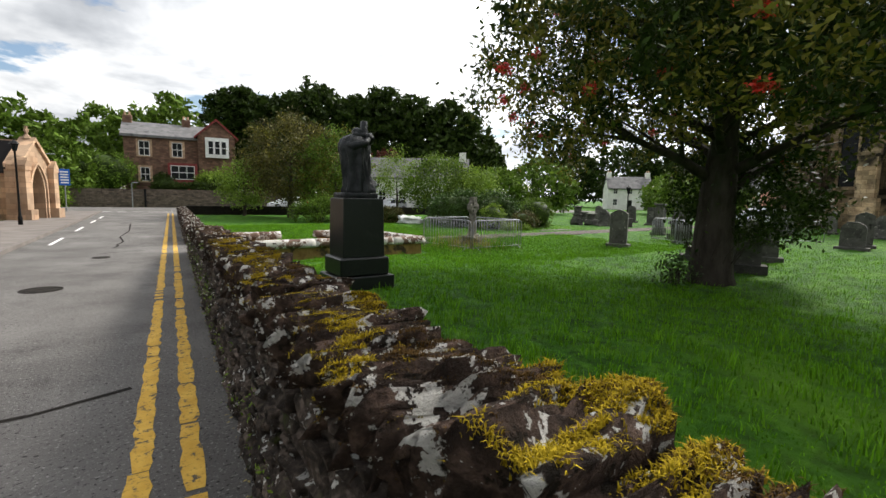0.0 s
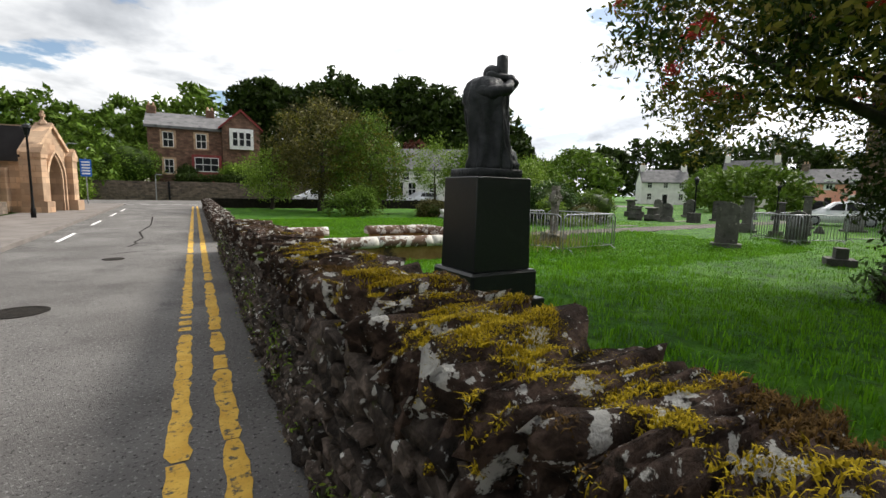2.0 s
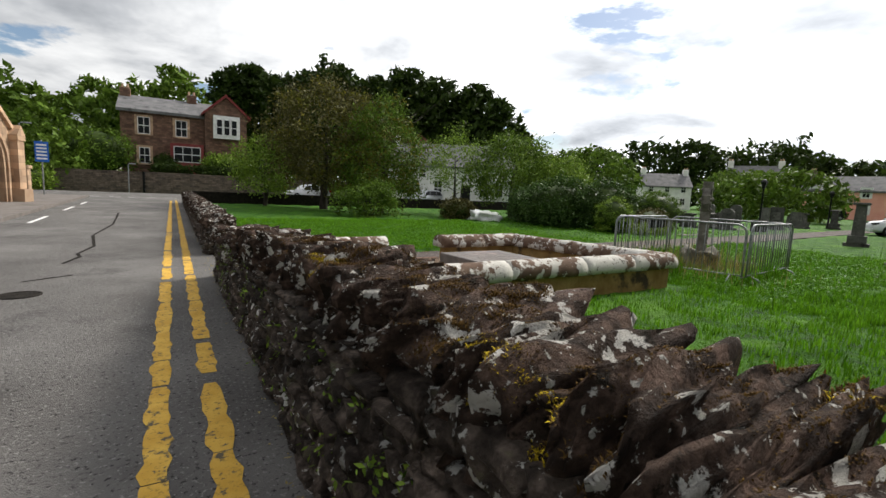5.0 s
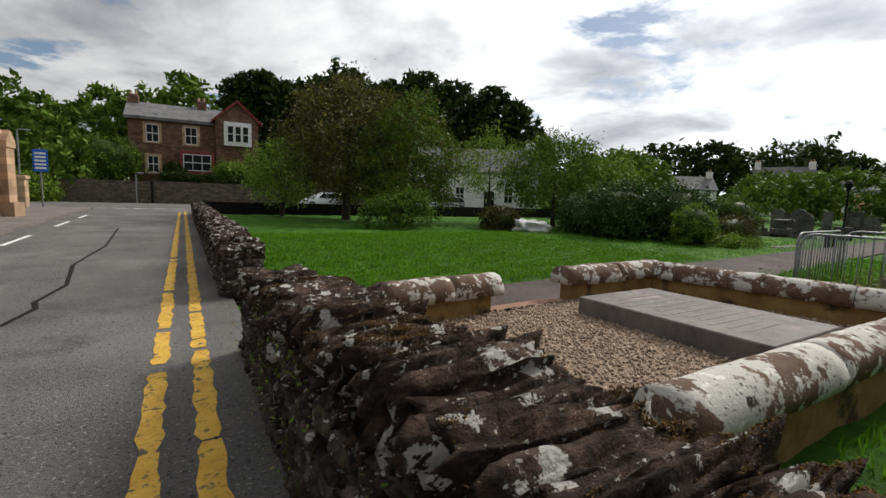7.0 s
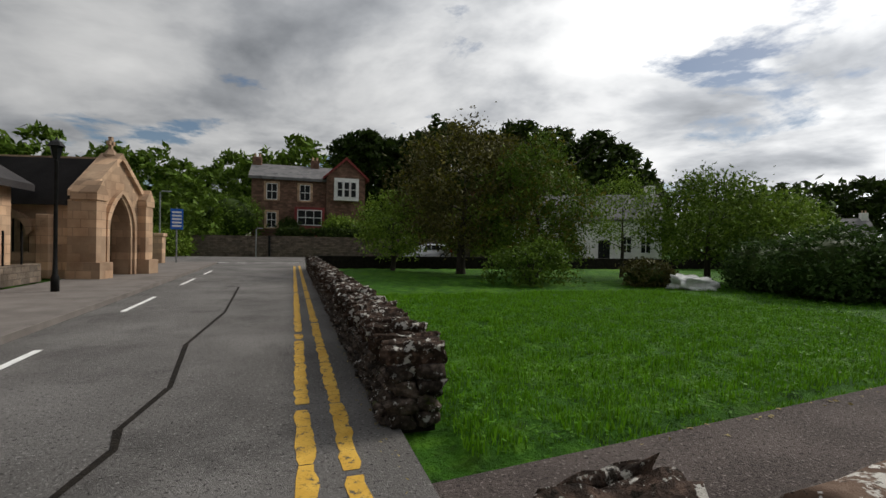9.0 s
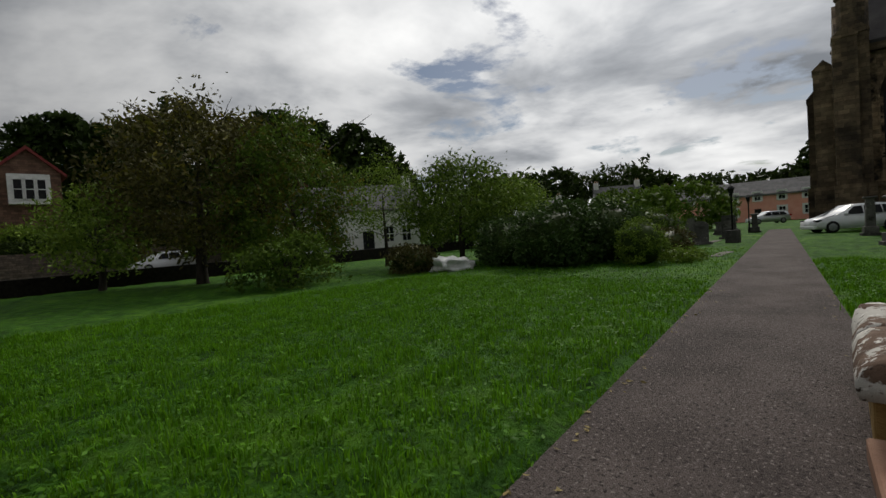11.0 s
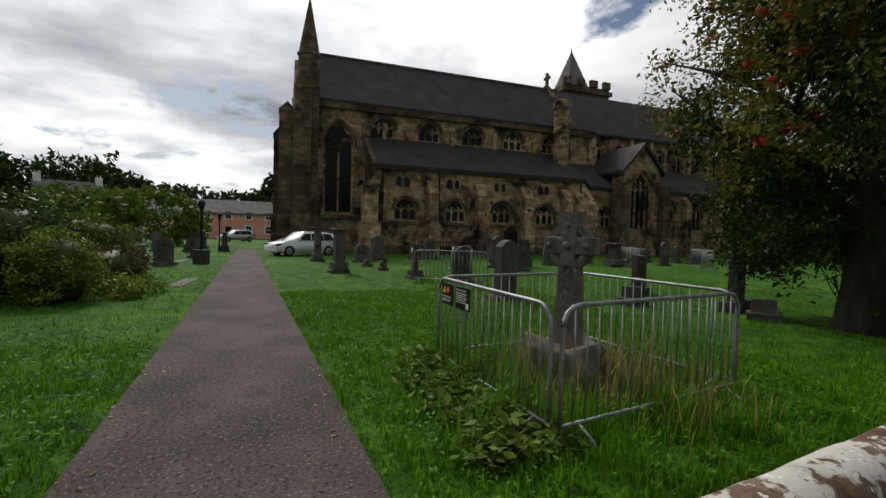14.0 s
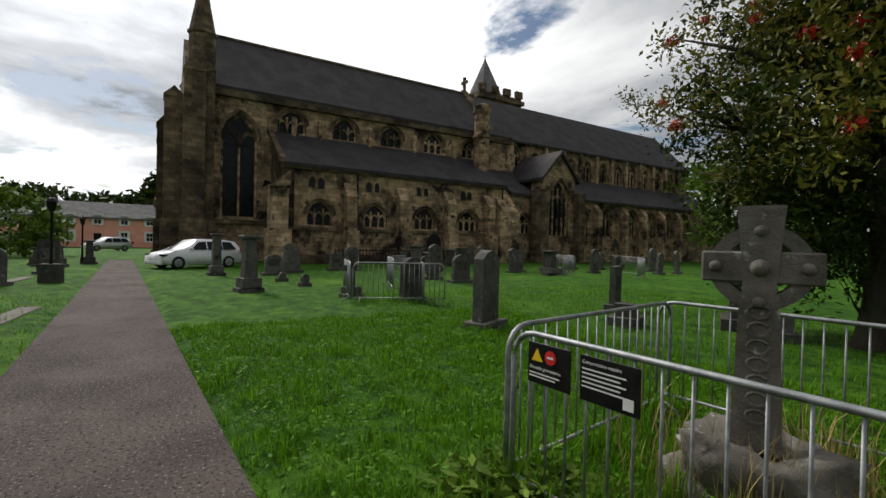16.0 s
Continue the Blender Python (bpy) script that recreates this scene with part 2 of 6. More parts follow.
BLACKPAINT = material("black_paint", [(0.4, (0.008, 0.008, 0.008)), (0.6, (0.016, 0.016, 0.016))], scale=6, rough=0.4, bump=0.1)
BARK = material("bark", [(0.3, (0.020, 0.016, 0.013)), (0.7, (0.062, 0.052, 0.042))], scale=5, bump=0.9, bump_scale=18, dist=0.03, stretch=(1, 1, 0.35), second=((0.028, 0.038, 0.018), 2, 0.55, 0.7))
CARWHITE = material("car_white", [(0.4, (0.68, 0.69, 0.70)), (0.6, (0.72, 0.73, 0.74))], scale=2, rough=0.25, bump=0, spec=0.5)
CARSILVER = material("car_silver", [(0.4, (0.50, 0.52, 0.54)), (0.6, (0.54, 0.56, 0.58))], scale=2, rough=0.28, metal=0.35, bump=0, spec=0.5)
RUBBER = material("rubber", [(0.4, (0.012, 0.012, 0.012)), (0.6, (0.02, 0.02, 0.02))], scale=20, rough=0.8, bump=0.1)
BAGWHITE = material("white_sack", [(0.4, (0.66, 0.66, 0.64)), (0.6, (0.80, 0.80, 0.78))], scale=6, rough=0.6, bump=0.3, bump_scale=9, dist=0.05)
SIGNBLUE = material("blue_sign", [(0.4, (0.02, 0.10, 0.42)), (0.6, (0.03, 0.12, 0.46))], scale=3, rough=0.4, bump=0)
SIGNRED = material("red_sign", [(0.4, (0.6, 0.03, 0.03)), (0.6, (0.65, 0.04, 0.04))], scale=3, rough=0.4, bump=0)
SIGNYEL = material("yellow_sign", [(0.4, (0.75, 0.5, 0.02)), (0.6, (0.8, 0.55, 0.03))], scale=3, rough=0.4, bump=0)
LAMPRED = material("tail_light", [(0.4, (0.35, 0.01, 0.01)), (0.6, (0.4, 0.015, 0.015))], scale=3, rough=0.2, bump=0)
DIRT = material("soil", [(0.3, (0.04, 0.03, 0.02)), (0.7, (0.10, 0.075, 0.05))], scale=6, bump=0.8, bump_scale=30)
LEAF = leafy("green_leaf", (0.034, 0.075, 0.009), (0.135, 0.205, 0.026), 0.22)
LEAFLIGHT = leafy("light_leaf", (0.07, 0.14, 0.015), (0.21, 0.29, 0.04), 0.22)
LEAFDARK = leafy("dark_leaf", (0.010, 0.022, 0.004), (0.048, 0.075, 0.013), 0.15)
LEAFAUT = leafy("yellowing_leaf", (0.045, 0.075, 0.010), (0.19, 0.155, 0.025), 0.2)
LEAFGLOSS = leafy("glossy_leaf", (0.014, 0.038, 0.008), (0.085, 0.14, 0.035), 0.15, 0.5)
LEAFBROWN = leafy("olive_leaf", (0.05, 0.05, 0.015), (0.12, 0.11, 0.035))
LEAFRED = leafy("copper_leaf", (0.05, 0.018, 0.014), (0.12, 0.045, 0.03))
BERRY = leafy("red_berry", (0.42, 0.015, 0.010), (0.68, 0.045, 0.02), 0.05, 0.35)

# ---- building helpers ----


def thing(name, at=(0, 0, 0), rz=0.0, label="", category="", group="", kind=""):
    ob = new(name)
    ob.matrix_world = pose(*at, 0, 0, rz)
    ob.empty_display_size = 0.2
    return tagged(ob, label, category, group, kind)


def part(name, bm, mat, parent=None, label="", smooth=False):
    me = bpy.data.meshes.new(name)
    if isinstance(bm, tuple):
        me.from_pydata(*bm)
    else:
        bm.to_mesh(me)
        bm.free()
    me.materials.append(mat)
    if smooth:
        me.polygons.foreach_set("use_smooth", [True] * len(me.polygons))
    ob = new(name, me)
    ob.parent = parent
    if label:
        ob["label"] = label
    return ob


def whole(name, bm, mat, at=(0, 0, 0), rz=0.0, label="", category="", group="", kind="", smooth=False):
    ob = part(name, bm, mat, None, "", smooth)
    ob.matrix_world = pose(*at, 0, 0, rz)
    return tagged(ob, label, category, group, kind)


def box(bm, x0, x1, y0, y1, z0, z1, bevel=0.0, m=None):
    vs = [bm.verts.new((x, y, z)) for x in (x0, x1) for y in (y0, y1) for z in (z0, z1)]
    fs = [(0, 1, 3, 2), (4, 6, 7, 5), (0, 4, 5, 1), (2, 3, 7, 6), (0, 2, 6, 4), (1, 5, 7, 3)]
    faces = [bm.faces.new([vs[i] for i in f]) for f in fs]
    if bevel:
        es = list({e for f in faces for e in f.edges})
        r = bmesh.ops.bevel(bm, geom=es, offset=bevel, segments=1, affect="EDGES")
        vs = list({v for f in r["faces"] for v in f.verts} | {v for v in vs if v.is_valid})
    if m is not None:
        bmesh.ops.transform(bm, matrix=m, verts=vs)
    return vs


def prism(bm, outline, y0, y1, m=None):
    """An outline in x, z drawn out along y."""
    a = [bm.verts.new((x, y0, z)) for x, z in outline]
    b = [bm.verts.new((x, y1, z)) for x, z in outline]
    n = len(outline)
    bm.faces.new(a)
    bm.faces.new(b[::-1])
    for i in range(n):
        bm.faces.new((a[i], b[i], b[(i + 1) % n], a[(i + 1) % n]))
    if m is not None:
        bmesh.ops.transform(bm, matrix=m, verts=a + b)
    return a + b


def tube(bm, pts, radii, seg=8, cap=True):
    """A tapered tube along points."""
    rings, up = [], Vector((0, 0, 1))
    pts = [Vector(p) for p in pts]
    for i, p in enumerate(pts):
        d = (pts[min(i + 1, len(pts) - 1)] - pts[max(i - 1, 0)]).normalized()
        a = d.cross(up if abs(d.z) < 0.95 else Vector((1, 0, 0))).normalized()
        b = d.cross(a)
        r = radii[i] if isinstance(radii, (list, tuple)) else radii
        rings.append([bm.verts.new(p + (a * math.cos(k * math.tau / seg) + b * math.sin(k * math.tau / seg)) * r) for k in range(seg)])
    for r0, r1 in zip(rings, rings[1:]):
        for k in range(seg):
            bm.faces.new((r0[k], r0[(k + 1) % seg], r1[(k + 1) % seg], r1[k]))
    if cap:
        bm.faces.new(rings[0][::-1])
        bm.faces.new(rings[-1])


def lathe(bm, prof, seg=12, centre=(0, 0)):
    """A profile of (radius, z) turned round the z axis."""
    rings = [[bm.verts.new((centre[0] + r * math.cos(k * math.tau / seg), centre[1] + r * math.sin(k * math.tau / seg), z)) for k in range(seg)] for r, z in prof]
    for r0, r1 in zip(rings, rings[1:]):
        for k in range(seg):
            bm.faces.new((r0[k], r0[(k + 1) % seg], r1[(k + 1) % seg], r1[k]))
    bm.faces.new(rings[0][::-1])
    bm.faces.new(rings[-1])


def boxes(*some, bevel=0.0):
    bm = bmesh.new()
    for s in some:
        box(bm, *s, bevel=bevel)
    return bm


def pointed(w, sill, spring, top, n=7):
    """The outline of a pointed arch in x, z."""
    h = top - spring
    out = [(-w / 2, sill), (w / 2, sill)]
    r = (w * w / 4 + h * h) / w
    cx = w / 2 - r
    a1 = math.atan2(h, -cx)
    arc = [(cx + r * math.cos(a1 * i / n), spring + r * math.sin(a1 * i / n)) for i in range(n + 1)]
    return out + arc + [(-x, z) for x, z in arc[-2::-1]]


def ring(bm, inner, outer, y0, y1, closed=True):
    """A frame between two outlines of equal count, drawn out along y."""
    n = len(inner)
    v = [[bm.verts.new((x, y, z)) for x, z in o] for o in (inner, outer) for y in (y0, y1)]
    for i in range(n if closed else n - 1):
        j = (i + 1) % n
        for a, b in ((0, 2), (2, 3), (3, 1), (1, 0)):
            bm.faces.new((v[a][i], v[a][j], v[b][j], v[b][i]))


def leaves(centres, spread, count, size, seed, flat=0.0, droop=0.0):
    """Leaf quads scattered round clump centres; returns vertices and faces."""
    rg = np.random.default_rng(seed)
    c = np.asarray(centres)
    pick = rg.integers(0, len(c), count)
    sp = np.asarray(spread) if np.ndim(spread) else np.full(len(c), spread)
    p = c[pick] + rg.normal(0, 1, (count, 3)) * sp[pick, None] * np.array([1, 1, 0.75])
    a = rg.normal(0, 1, (count, 3))
    a[:, 2] *= 1 - flat
    a[:, 2] -= droop
    a /= np.linalg.norm(a, axis=1)[:, None]
    b = rg.normal(0, 1, (count, 3))
    b[:, 2] *= 1 - flat
    b -= (a * b).sum(1)[:, None] * a
    b /= np.linalg.norm(b, axis=1)[:, None]
    s = size * rg.uniform(0.6, 1.4, (count, 1))
    v = np.stack([p - a * s, p + b * s * 0.42 - a * s * 0.1, p + a * s, p - b * s * 0.42 - a * s * 0.1], 1).reshape(-1, 3)
    f = np.arange(count * 4).reshape(-1, 4)
    return v.tolist(), [], f.tolist()


def shell(centre, radii, n, seed, fill=0.35, low=-0.8, rough=0.18):
    """Clump centres in an uneven ellipsoid, most of them near its outside."""
    rg = np.random.default_rng(seed)
    d = rg.normal(0, 1, (n * 3, 3))
    d /= np.linalg.norm(d, axis=1)[:, None]
    d = d[d[:, 2] > low][:n]
    r = 1 - fill * rg.random(len(d)) ** 1.5
    lump = np.array([noise.noise(Vector(x * 1.9) + Vector((seed * 3.7, 0, 0))) for x in d])
    r = r * (1 + rough * 2 * lump)
    return np.asarray(centre) + d * r[:, None] * np.asarray(radii)


def limbs(bm, base, top_r, height, spread, seed, n=9, r0=0.25, start=0.35, lean=(0, 0), sub=3):
    """A tapered trunk with limbs and twigs."""
    rg = random.Random(seed)
    bx, by, bz = base
    trunk = [Vector((bx + lean[0] * t + 0.06 * math.sin(5 * t + seed), by + lean[1] * t + 0.06 * math.cos(4 * t), bz - 0.15 + t * height * 0.85)) for t in (0, 0.05, 0.15, 0.35, 0.6, 0.8, 1)]
    tube(bm, trunk, [r0 * k for k in (1.35, 1.1, 0.95, 0.85, 0.55, 0.3, 0.1)], 10)
    for i in range(n):
        t = start + (0.95 - start) * i / n
        k = t * (len(trunk) - 1)
        p = trunk[0].lerp(trunk[-1], t)
        ang = i * 2.4 + rg.uniform(-0.4, 0.4)
        ln = spread * rg.uniform(0.65, 1.0) * (1.15 - 0.6 * t)
        d = Vector((math.cos(ang), math.sin(ang), 0))
        pts = [p + d * ln * s + Vector((0, 0, ln * (0.55 * s - 0.18 * s * s))) + Vector((rg.uniform(-1, 1), rg.uniform(-1, 1), rg.uniform(-1, 1))) * 0.05 * ln * s for s in (0, 0.25, 0.5, 0.75, 1)]
        tube(bm, pts, [r0 * 0.42 * (1 - 0.5 * t) * q for q in (1, 0.7, 0.45, 0.25, 0.08)], 6)
        for j in range(sub):
            q = pts[1 + j % 3]
            a2 = ang + rg.uniform(-1.2, 1.2)
            e = Vector((math.cos(a2), math.sin(a2), rg.uniform(0.1, 0.8))) * ln * rg.uniform(0.3, 0.5)
            tube(bm, [q, q + e * 0.5 + Vector((0, 0, 0.05)), q + e], [r0 * 0.14, r0 * 0.08, r0 * 0.03], 5)


def tree(name, base, crown_z, radii, mat, n_clump, n_leaf, leaf, seed, label, r0=0.2, spread=None, off=(0, 0), low=-0.8, clump=0.35, extra=None, group="", fill=0.35, branches=9):
    x, y, z = base
    t = thing(name, base, 0, label, "tree" if "tree" in name else "bush", group)
    bm = bmesh.new()
    limbs(bm, (0, 0, 0), 0.05, crown_z + radii[2] * 0.6, spread or radii[0] * 0.85, seed, branches, r0, sub=3 if branches < 12 else 6)
    part("trunk", bm, BARK, t, "", True)
    cs = shell((off[0], off[1], crown_z), radii, n_clump, seed, fill, low)
    part("crown", leaves(cs, clump, n_leaf, leaf, seed), mat, t)
    if extra:
        tagged(part("berries" if extra[0] is BERRY else "lit_leaves", leaves(cs[:: extra[3]], clump * extra[4], extra[1], extra[2], seed + 7), extra[0], t), kind="stuff")
    return t


def bush(name, at, radii, mat, n_clump, n_leaf, leaf, seed, label, clump=0.12, rough=0.1, category="bush", group="", dense=True):
    t = thing(name, at, 0, label, category, group)
    cs = shell((0, 0, radii[2] * 0.45), radii * np.array([1, 1, 0.62]), n_clump, seed, 0.25, -0.75, rough)
    cs[:, 2] = np.maximum(cs[:, 2], 0.03)
    part("foliage", leaves(cs, clump, n_leaf, leaf, seed, 0.2), mat, t)
    # solid dark core, added to paint the shade inside the leaves
    if dense:
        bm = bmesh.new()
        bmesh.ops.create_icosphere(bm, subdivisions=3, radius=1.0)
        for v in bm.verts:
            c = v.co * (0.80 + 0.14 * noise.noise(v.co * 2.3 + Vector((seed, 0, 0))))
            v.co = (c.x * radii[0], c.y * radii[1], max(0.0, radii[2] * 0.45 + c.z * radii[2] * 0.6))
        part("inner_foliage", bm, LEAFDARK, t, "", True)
    for k in range(6):
        bm = bmesh.new()
        a = k * 1.05
        e = Vector((math.cos(a) * radii[0] * 0.6, math.sin(a) * radii[1] * 0.6, radii[2] * 0.7))
        tube(bm, [(0.08 * math.cos(a), 0.08 * math.sin(a), -0.05), e * 0.5 + Vector((0, 0, 0.1)), e], [0.035, 0.025, 0.01], 5)
        part("stem", bm, BARK, t)
    return t


# ---- ground, road, path ----
WALL_END, WALL_GO = 12.75, 14.95


def yard(x, y):
    """Height of the churchyard lawn."""
    s = min(1, max(0, (10.5 - y) / 5.0))
    e = min(1, max(0, (8.5 - x) / 5.5))
    s, e = s * s * (3 - 2 * s), e * e * (3 - 2 * e)
    far = min(1, max(0, (16.0 - x) / 4.0))
    return 0.02 + (0.22 * e - 0.13 * (1 - e) * far) * s


def path_left(x):
    return 14.08 + 0.110 * x


def path_right(x):
    return 12.20 + 0.122 * x


def steps_of(pairs):
    out = []
    for a, b, d in pairs:
        out += list(np.arange(a, b - 1e-6, d))
    return out + [pairs[-1][1]]


gx = steps_of([(-1500, -300, 200), (-300, -60, 40), (-60, -12, 8), (-12, 0, 1), (0, 16, 0.2), (16, 44, 0.5), (44, 120, 8), (120, 320, 40), (320, 1520, 200)])
gy = steps_of([(-1500, -300, 200), (-300, -60, 40), (-60, -12, 8), (-12, 0, 0.5), (0, 20, 0.2), (20, 42, 0.5), (42, 90, 6), (90, 330, 40), (330, 1530, 200)])


def ground_z(x, y):
    if x < 0.42 or x > 60 or y > 44 or y < -14:
        return -0.06
    if path_right(x) - 0.15 < y < path_left(x) + 0.15 and x < 44:
        return -0.04
    z = yard(x, y) + 0.035 * noise.noise(Vector((x * 1.3, y * 1.3, 0))) + 0.04 * noise.noise(Vector((x * 3.3, y * 3.3, 4)))
    return z


gv = [(x, y, ground_z(x, y)) for x in gx for y in gy]
ny = len(gy)
gf = [(i * ny + j, (i + 1) * ny + j, (i + 1) * ny + j + 1, i * ny + j + 1) for i in range(len(gx) - 1) for j in range(ny - 1)]
ground = tagged(part("ground", (gv, [], gf), GRASS, None, "", True), "green mown churchyard lawn with uneven tufts", "lawn", kind="structure")


def sheet(name, quads, mat, label, thick=0.06, cat=""):
    bm = bmesh.new()
    for q in quads:
        top = [bm.verts.new(p) for p in q]
        bot = [bm.verts.new((p[0], p[1], p[2] - thick)) for p in q]
        bm.faces.new(top)
        for i in range(4):
            j = (i + 1) % 4
            bm.faces.new((top[j], top[i], bot[i], bot[j]))
    return tagged(part(name, bm, mat), label, cat, kind="structure")


def kerb_x(y):
    return -3.75 - 0.034 * y


sheet("road", [[(kerb_x(a), a, 0), (0.1, a, 0), (0.1, b, 0), (kerb_x(b), b, 0)] for a, b in ((-14, 0), (0, 20), (20, 44.5))], ASPHALT, "grey worn asphalt road with patches and cracks", 0.06, "road")
sheet("road_across", [[(-60, 44.5, 0), (60, 44.5, 0), (60, 57, 0.0), (-60, 57, 0.0)]], ASPHALT, "grey asphalt cross street at the junction", 0.06, "road")
pq = [0.1, 2, 4, 6, 8, 10, 12, 14, 17, 20, 24, 28, 33, 40, 60]
sheet("path", [[(a, path_right(a), 0.0), (b, path_right(b), 0.0), (b, path_left(b), 0.0), (a, path_left(a), 0.0)] for a, b in zip(pq, pq[1:])], PATHTAR, "brownish grey tarmac footpath across the churchyard", 0.05, "path")
sheet("pavement", [[(kerb_x(a) - 3.0, a, 0.11), (kerb_x(a), a, 0.11), (kerb_x(b), b, 0.11), (kerb_x(b) - 3.0, b, 0.11)] for a, b in ((-14, 0), (0, 20), (20, 43))], PAVE, "paved footway raised above the road by a kerb", 0.2, "pavement")

from mathutils.bvhtree import BVHTree

# ---- road markings and kerb ----
rg = random.Random(5)
for k, (x0, w) in enumerate(((-0.62, 0.13), (-0.335, 0.13))):
    bm = bmesh.new()
    y = -9.0
    while y < 39.5:
        ln = rg.uniform(0.25, 1.5)
        if rg.random() < 0.28 and y < 10:
            ln *= 0.25
        n = max(3, int(ln / 0.09))
        a, b = [], []
        for i in range(n + 1):
            yy = y + ln * i / n
            e = 0.8 if i in (0, n) else 1.0
            a.append((x0 - w / 2 * e - rg.uniform(-0.022, 0.010), yy))
            b.append((x0 + w / 2 * e + rg.uniform(-0.018, 0.012), yy))
        va = [bm.verts.new((p[0], p[1], 0.005)) for p in a]
        vb = [bm.verts.new((p[0], p[1], 0.005)) for p in b]
        for i in range(n):
            bm.faces.new((va[i], vb[i], vb[i + 1], va[i + 1]))
        y += ln + (rg.uniform(0.0, 0.03) if rg.random() < 0.6 else rg.uniform(0.05, 0.2))
    tagged(part("yellow_line", bm, YELLOW), "worn yellow no-parking line painted on asphalt", "road marking", "double yellow lines", "structure")
bm = bmesh.new()
for y in (16, 22, 28, 33):
    q = [bm.verts.new((kerb_x(y) + 0.55 - 0.034 * d, y + d, 0.005)) for d in (0, 2.6)] + [bm.verts.new((kerb_x(y) + 0.65 - 0.034 * d, y + d, 0.005)) for d in (2.6, 0)]
    bm.faces.new(q[::-1])
for x in np.arange(-6.5, -0.8, 1.1):
    box(bm, x, x + 0.7, 44.3, 44.5, 0.003, 0.006)
tagged(part("white_lines", bm, WHITE), "faded white road marking lines on asphalt", "road marking", kind="structure")
bm = bmesh.new()
for pts in ([(-1.98, 14.4), (-1.86, 15.1), (-1.95, 15.5), (-1.84, 16.5), (-2.1, 18.6), (-2.0, 21.5), (-2.3, 27)], [(-3.4, 1.75), (-2.2, 2.0), (-1.4, 2.1), (-0.75, 2.35)], [(-2.15, 13.0), (-1.85, 13.25), (-1.7, 13.35)]):
    for (ax, ay), (bx, by) in zip(pts, pts[1:]):
        d = Vector((bx - ax, by - ay, 0)).normalized()
        s = Vector((-d.y, d.x, 0)) * 0.025
        bm.faces.new([bm.verts.new(Vector((px, py, 0.004)) + q) for px, py, q in ((ax, ay, -s), (bx, by, -s), (bx, by, s * 1.6), (ax, ay, s))])
tagged(part("road_cracks", bm, MORTAR), "dark sealed cracks in the asphalt", "road crack", kind="structure")
for at, s in (((-2.0, 12.2), 0.2), ((-2.37, 7.8), 0.3)):
    bm = bmesh.new()
    lathe(bm, [(s, 0.0), (s, 0.008), (s * 0.86, 0.010), (s * 0.84, 0.006), (s * 0.1, 0.007)], 20)
    whole("manhole_cover", bm, MORTAR, (*at, 0.001), 0, "round dark iron manhole cover set in asphalt", "manhole cover", "manhole covers")
kerb = thing("kerb", (0, 0, 0), 0, "grey stone kerb along the footway", "kerb", kind="structure")
kb = boxes((-0.14, 0.0, 0, 0.97, -0.1, 0.115), bevel=0.012)
kme = part("kerb_stone", kb, PAVE, kerb)
kme.matrix_basis = pose(kerb_x(-4), -4, 0, 0, 0, 1.95)
for y in range(-3, 42):
    o = new("kerb_stone", kme.data)
    o.parent = kerb
    o.matrix_basis = pose(kerb_x(y), y, 0, 0, 0, 1.95)

# ---- churchyard wall ----


def wall_top(y):
    if y > 13.9:
        return 0.50
    return float(np.interp(y, (-9, -2, 0, 3, 5, 7, 9, 11, 13), (1.16, 1.12, 1.03, 0.96, 0.91, 0.86, 0.79, 0.63, 0.49)))


def core(name, y0, y1, label):
    bm = bmesh.new()
    n = max(2, int((y1 - y0) / 0.5))
    ys = [y0 + (y1 - y0) * i / n for i in range(n + 1)]
    for a, b in zip(ys, ys[1:]):
        ha, hb = wall_top(a) - 0.06, wall_top(b - 1e-3) - 0.06
        v = [bm.verts.new(p) for p in ((0.06, a, -0.1), (0.40, a, -0.1), (0.40, a, ha), (0.06, a, ha), (0.06, b, -0.1), (0.40, b, -0.1), (0.40, b, hb), (0.06, b, hb))]
        for f in ((0, 1, 2, 3), (7, 6, 5, 4), (3, 2, 6, 7), (0, 3, 7, 4), (1, 5, 6, 2)):
            bm.faces.new([v[i] for i in f])
    return tagged(part(name, bm, MORTAR), label, "wall", kind="structure")


wall_south = core("wall_south", -9.0, WALL_END - 0.04, "old rubble stone churchyard wall with mossy cope stones")
wall_north = core("wall_north", WALL_GO + 0.04, 37.0, "old rubble stone churchyard wall with upright cope stones")


def rock(seed, cuts=3, rough=0.10):
    """Vertices and faces of a weathered stone in a unit box."""
    bm = bmesh.new()
    box(bm, -0.5, 0.5, -0.5, 0.5, -0.5, 0.5)
    bmesh.ops.subdivide_edges(bm, edges=bm.edges[:], cuts=cuts, use_grid_fill=True)
    o = Vector((seed * 7.3, seed * 1.7, 0))
    for v in bm.verts:
        c = v.co.copy()
        m = max(abs(c.x), abs(c.y), abs(c.z))
        rnd = c.normalized() * 0.56
        c = c.lerp(rnd, 0.20)
        c += c.normalized() * (noise.noise(c * 2.1 + o) * rough * 1.8 + noise.noise(c * 5.3 + o) * rough + noise.noise(c * 11.7 + o) * rough * 0.5)
        v.co = c
    me = bpy.data.meshes.new("stone")
    bm.to_mesh(me)
    bm.free()
    me.polygons.foreach_set("use_smooth", [True] * len(me.polygons))
    return me


ROCKS = [rock(k, 2, 0.15) for k in range(14)]
COPES = [rock(k + 40, 6, 0.14) for k in range(16)]
for me in ROCKS:
    me.materials.append(WALLSTONE)
for me in COPES:
    me.materials.append(COPESTONE)


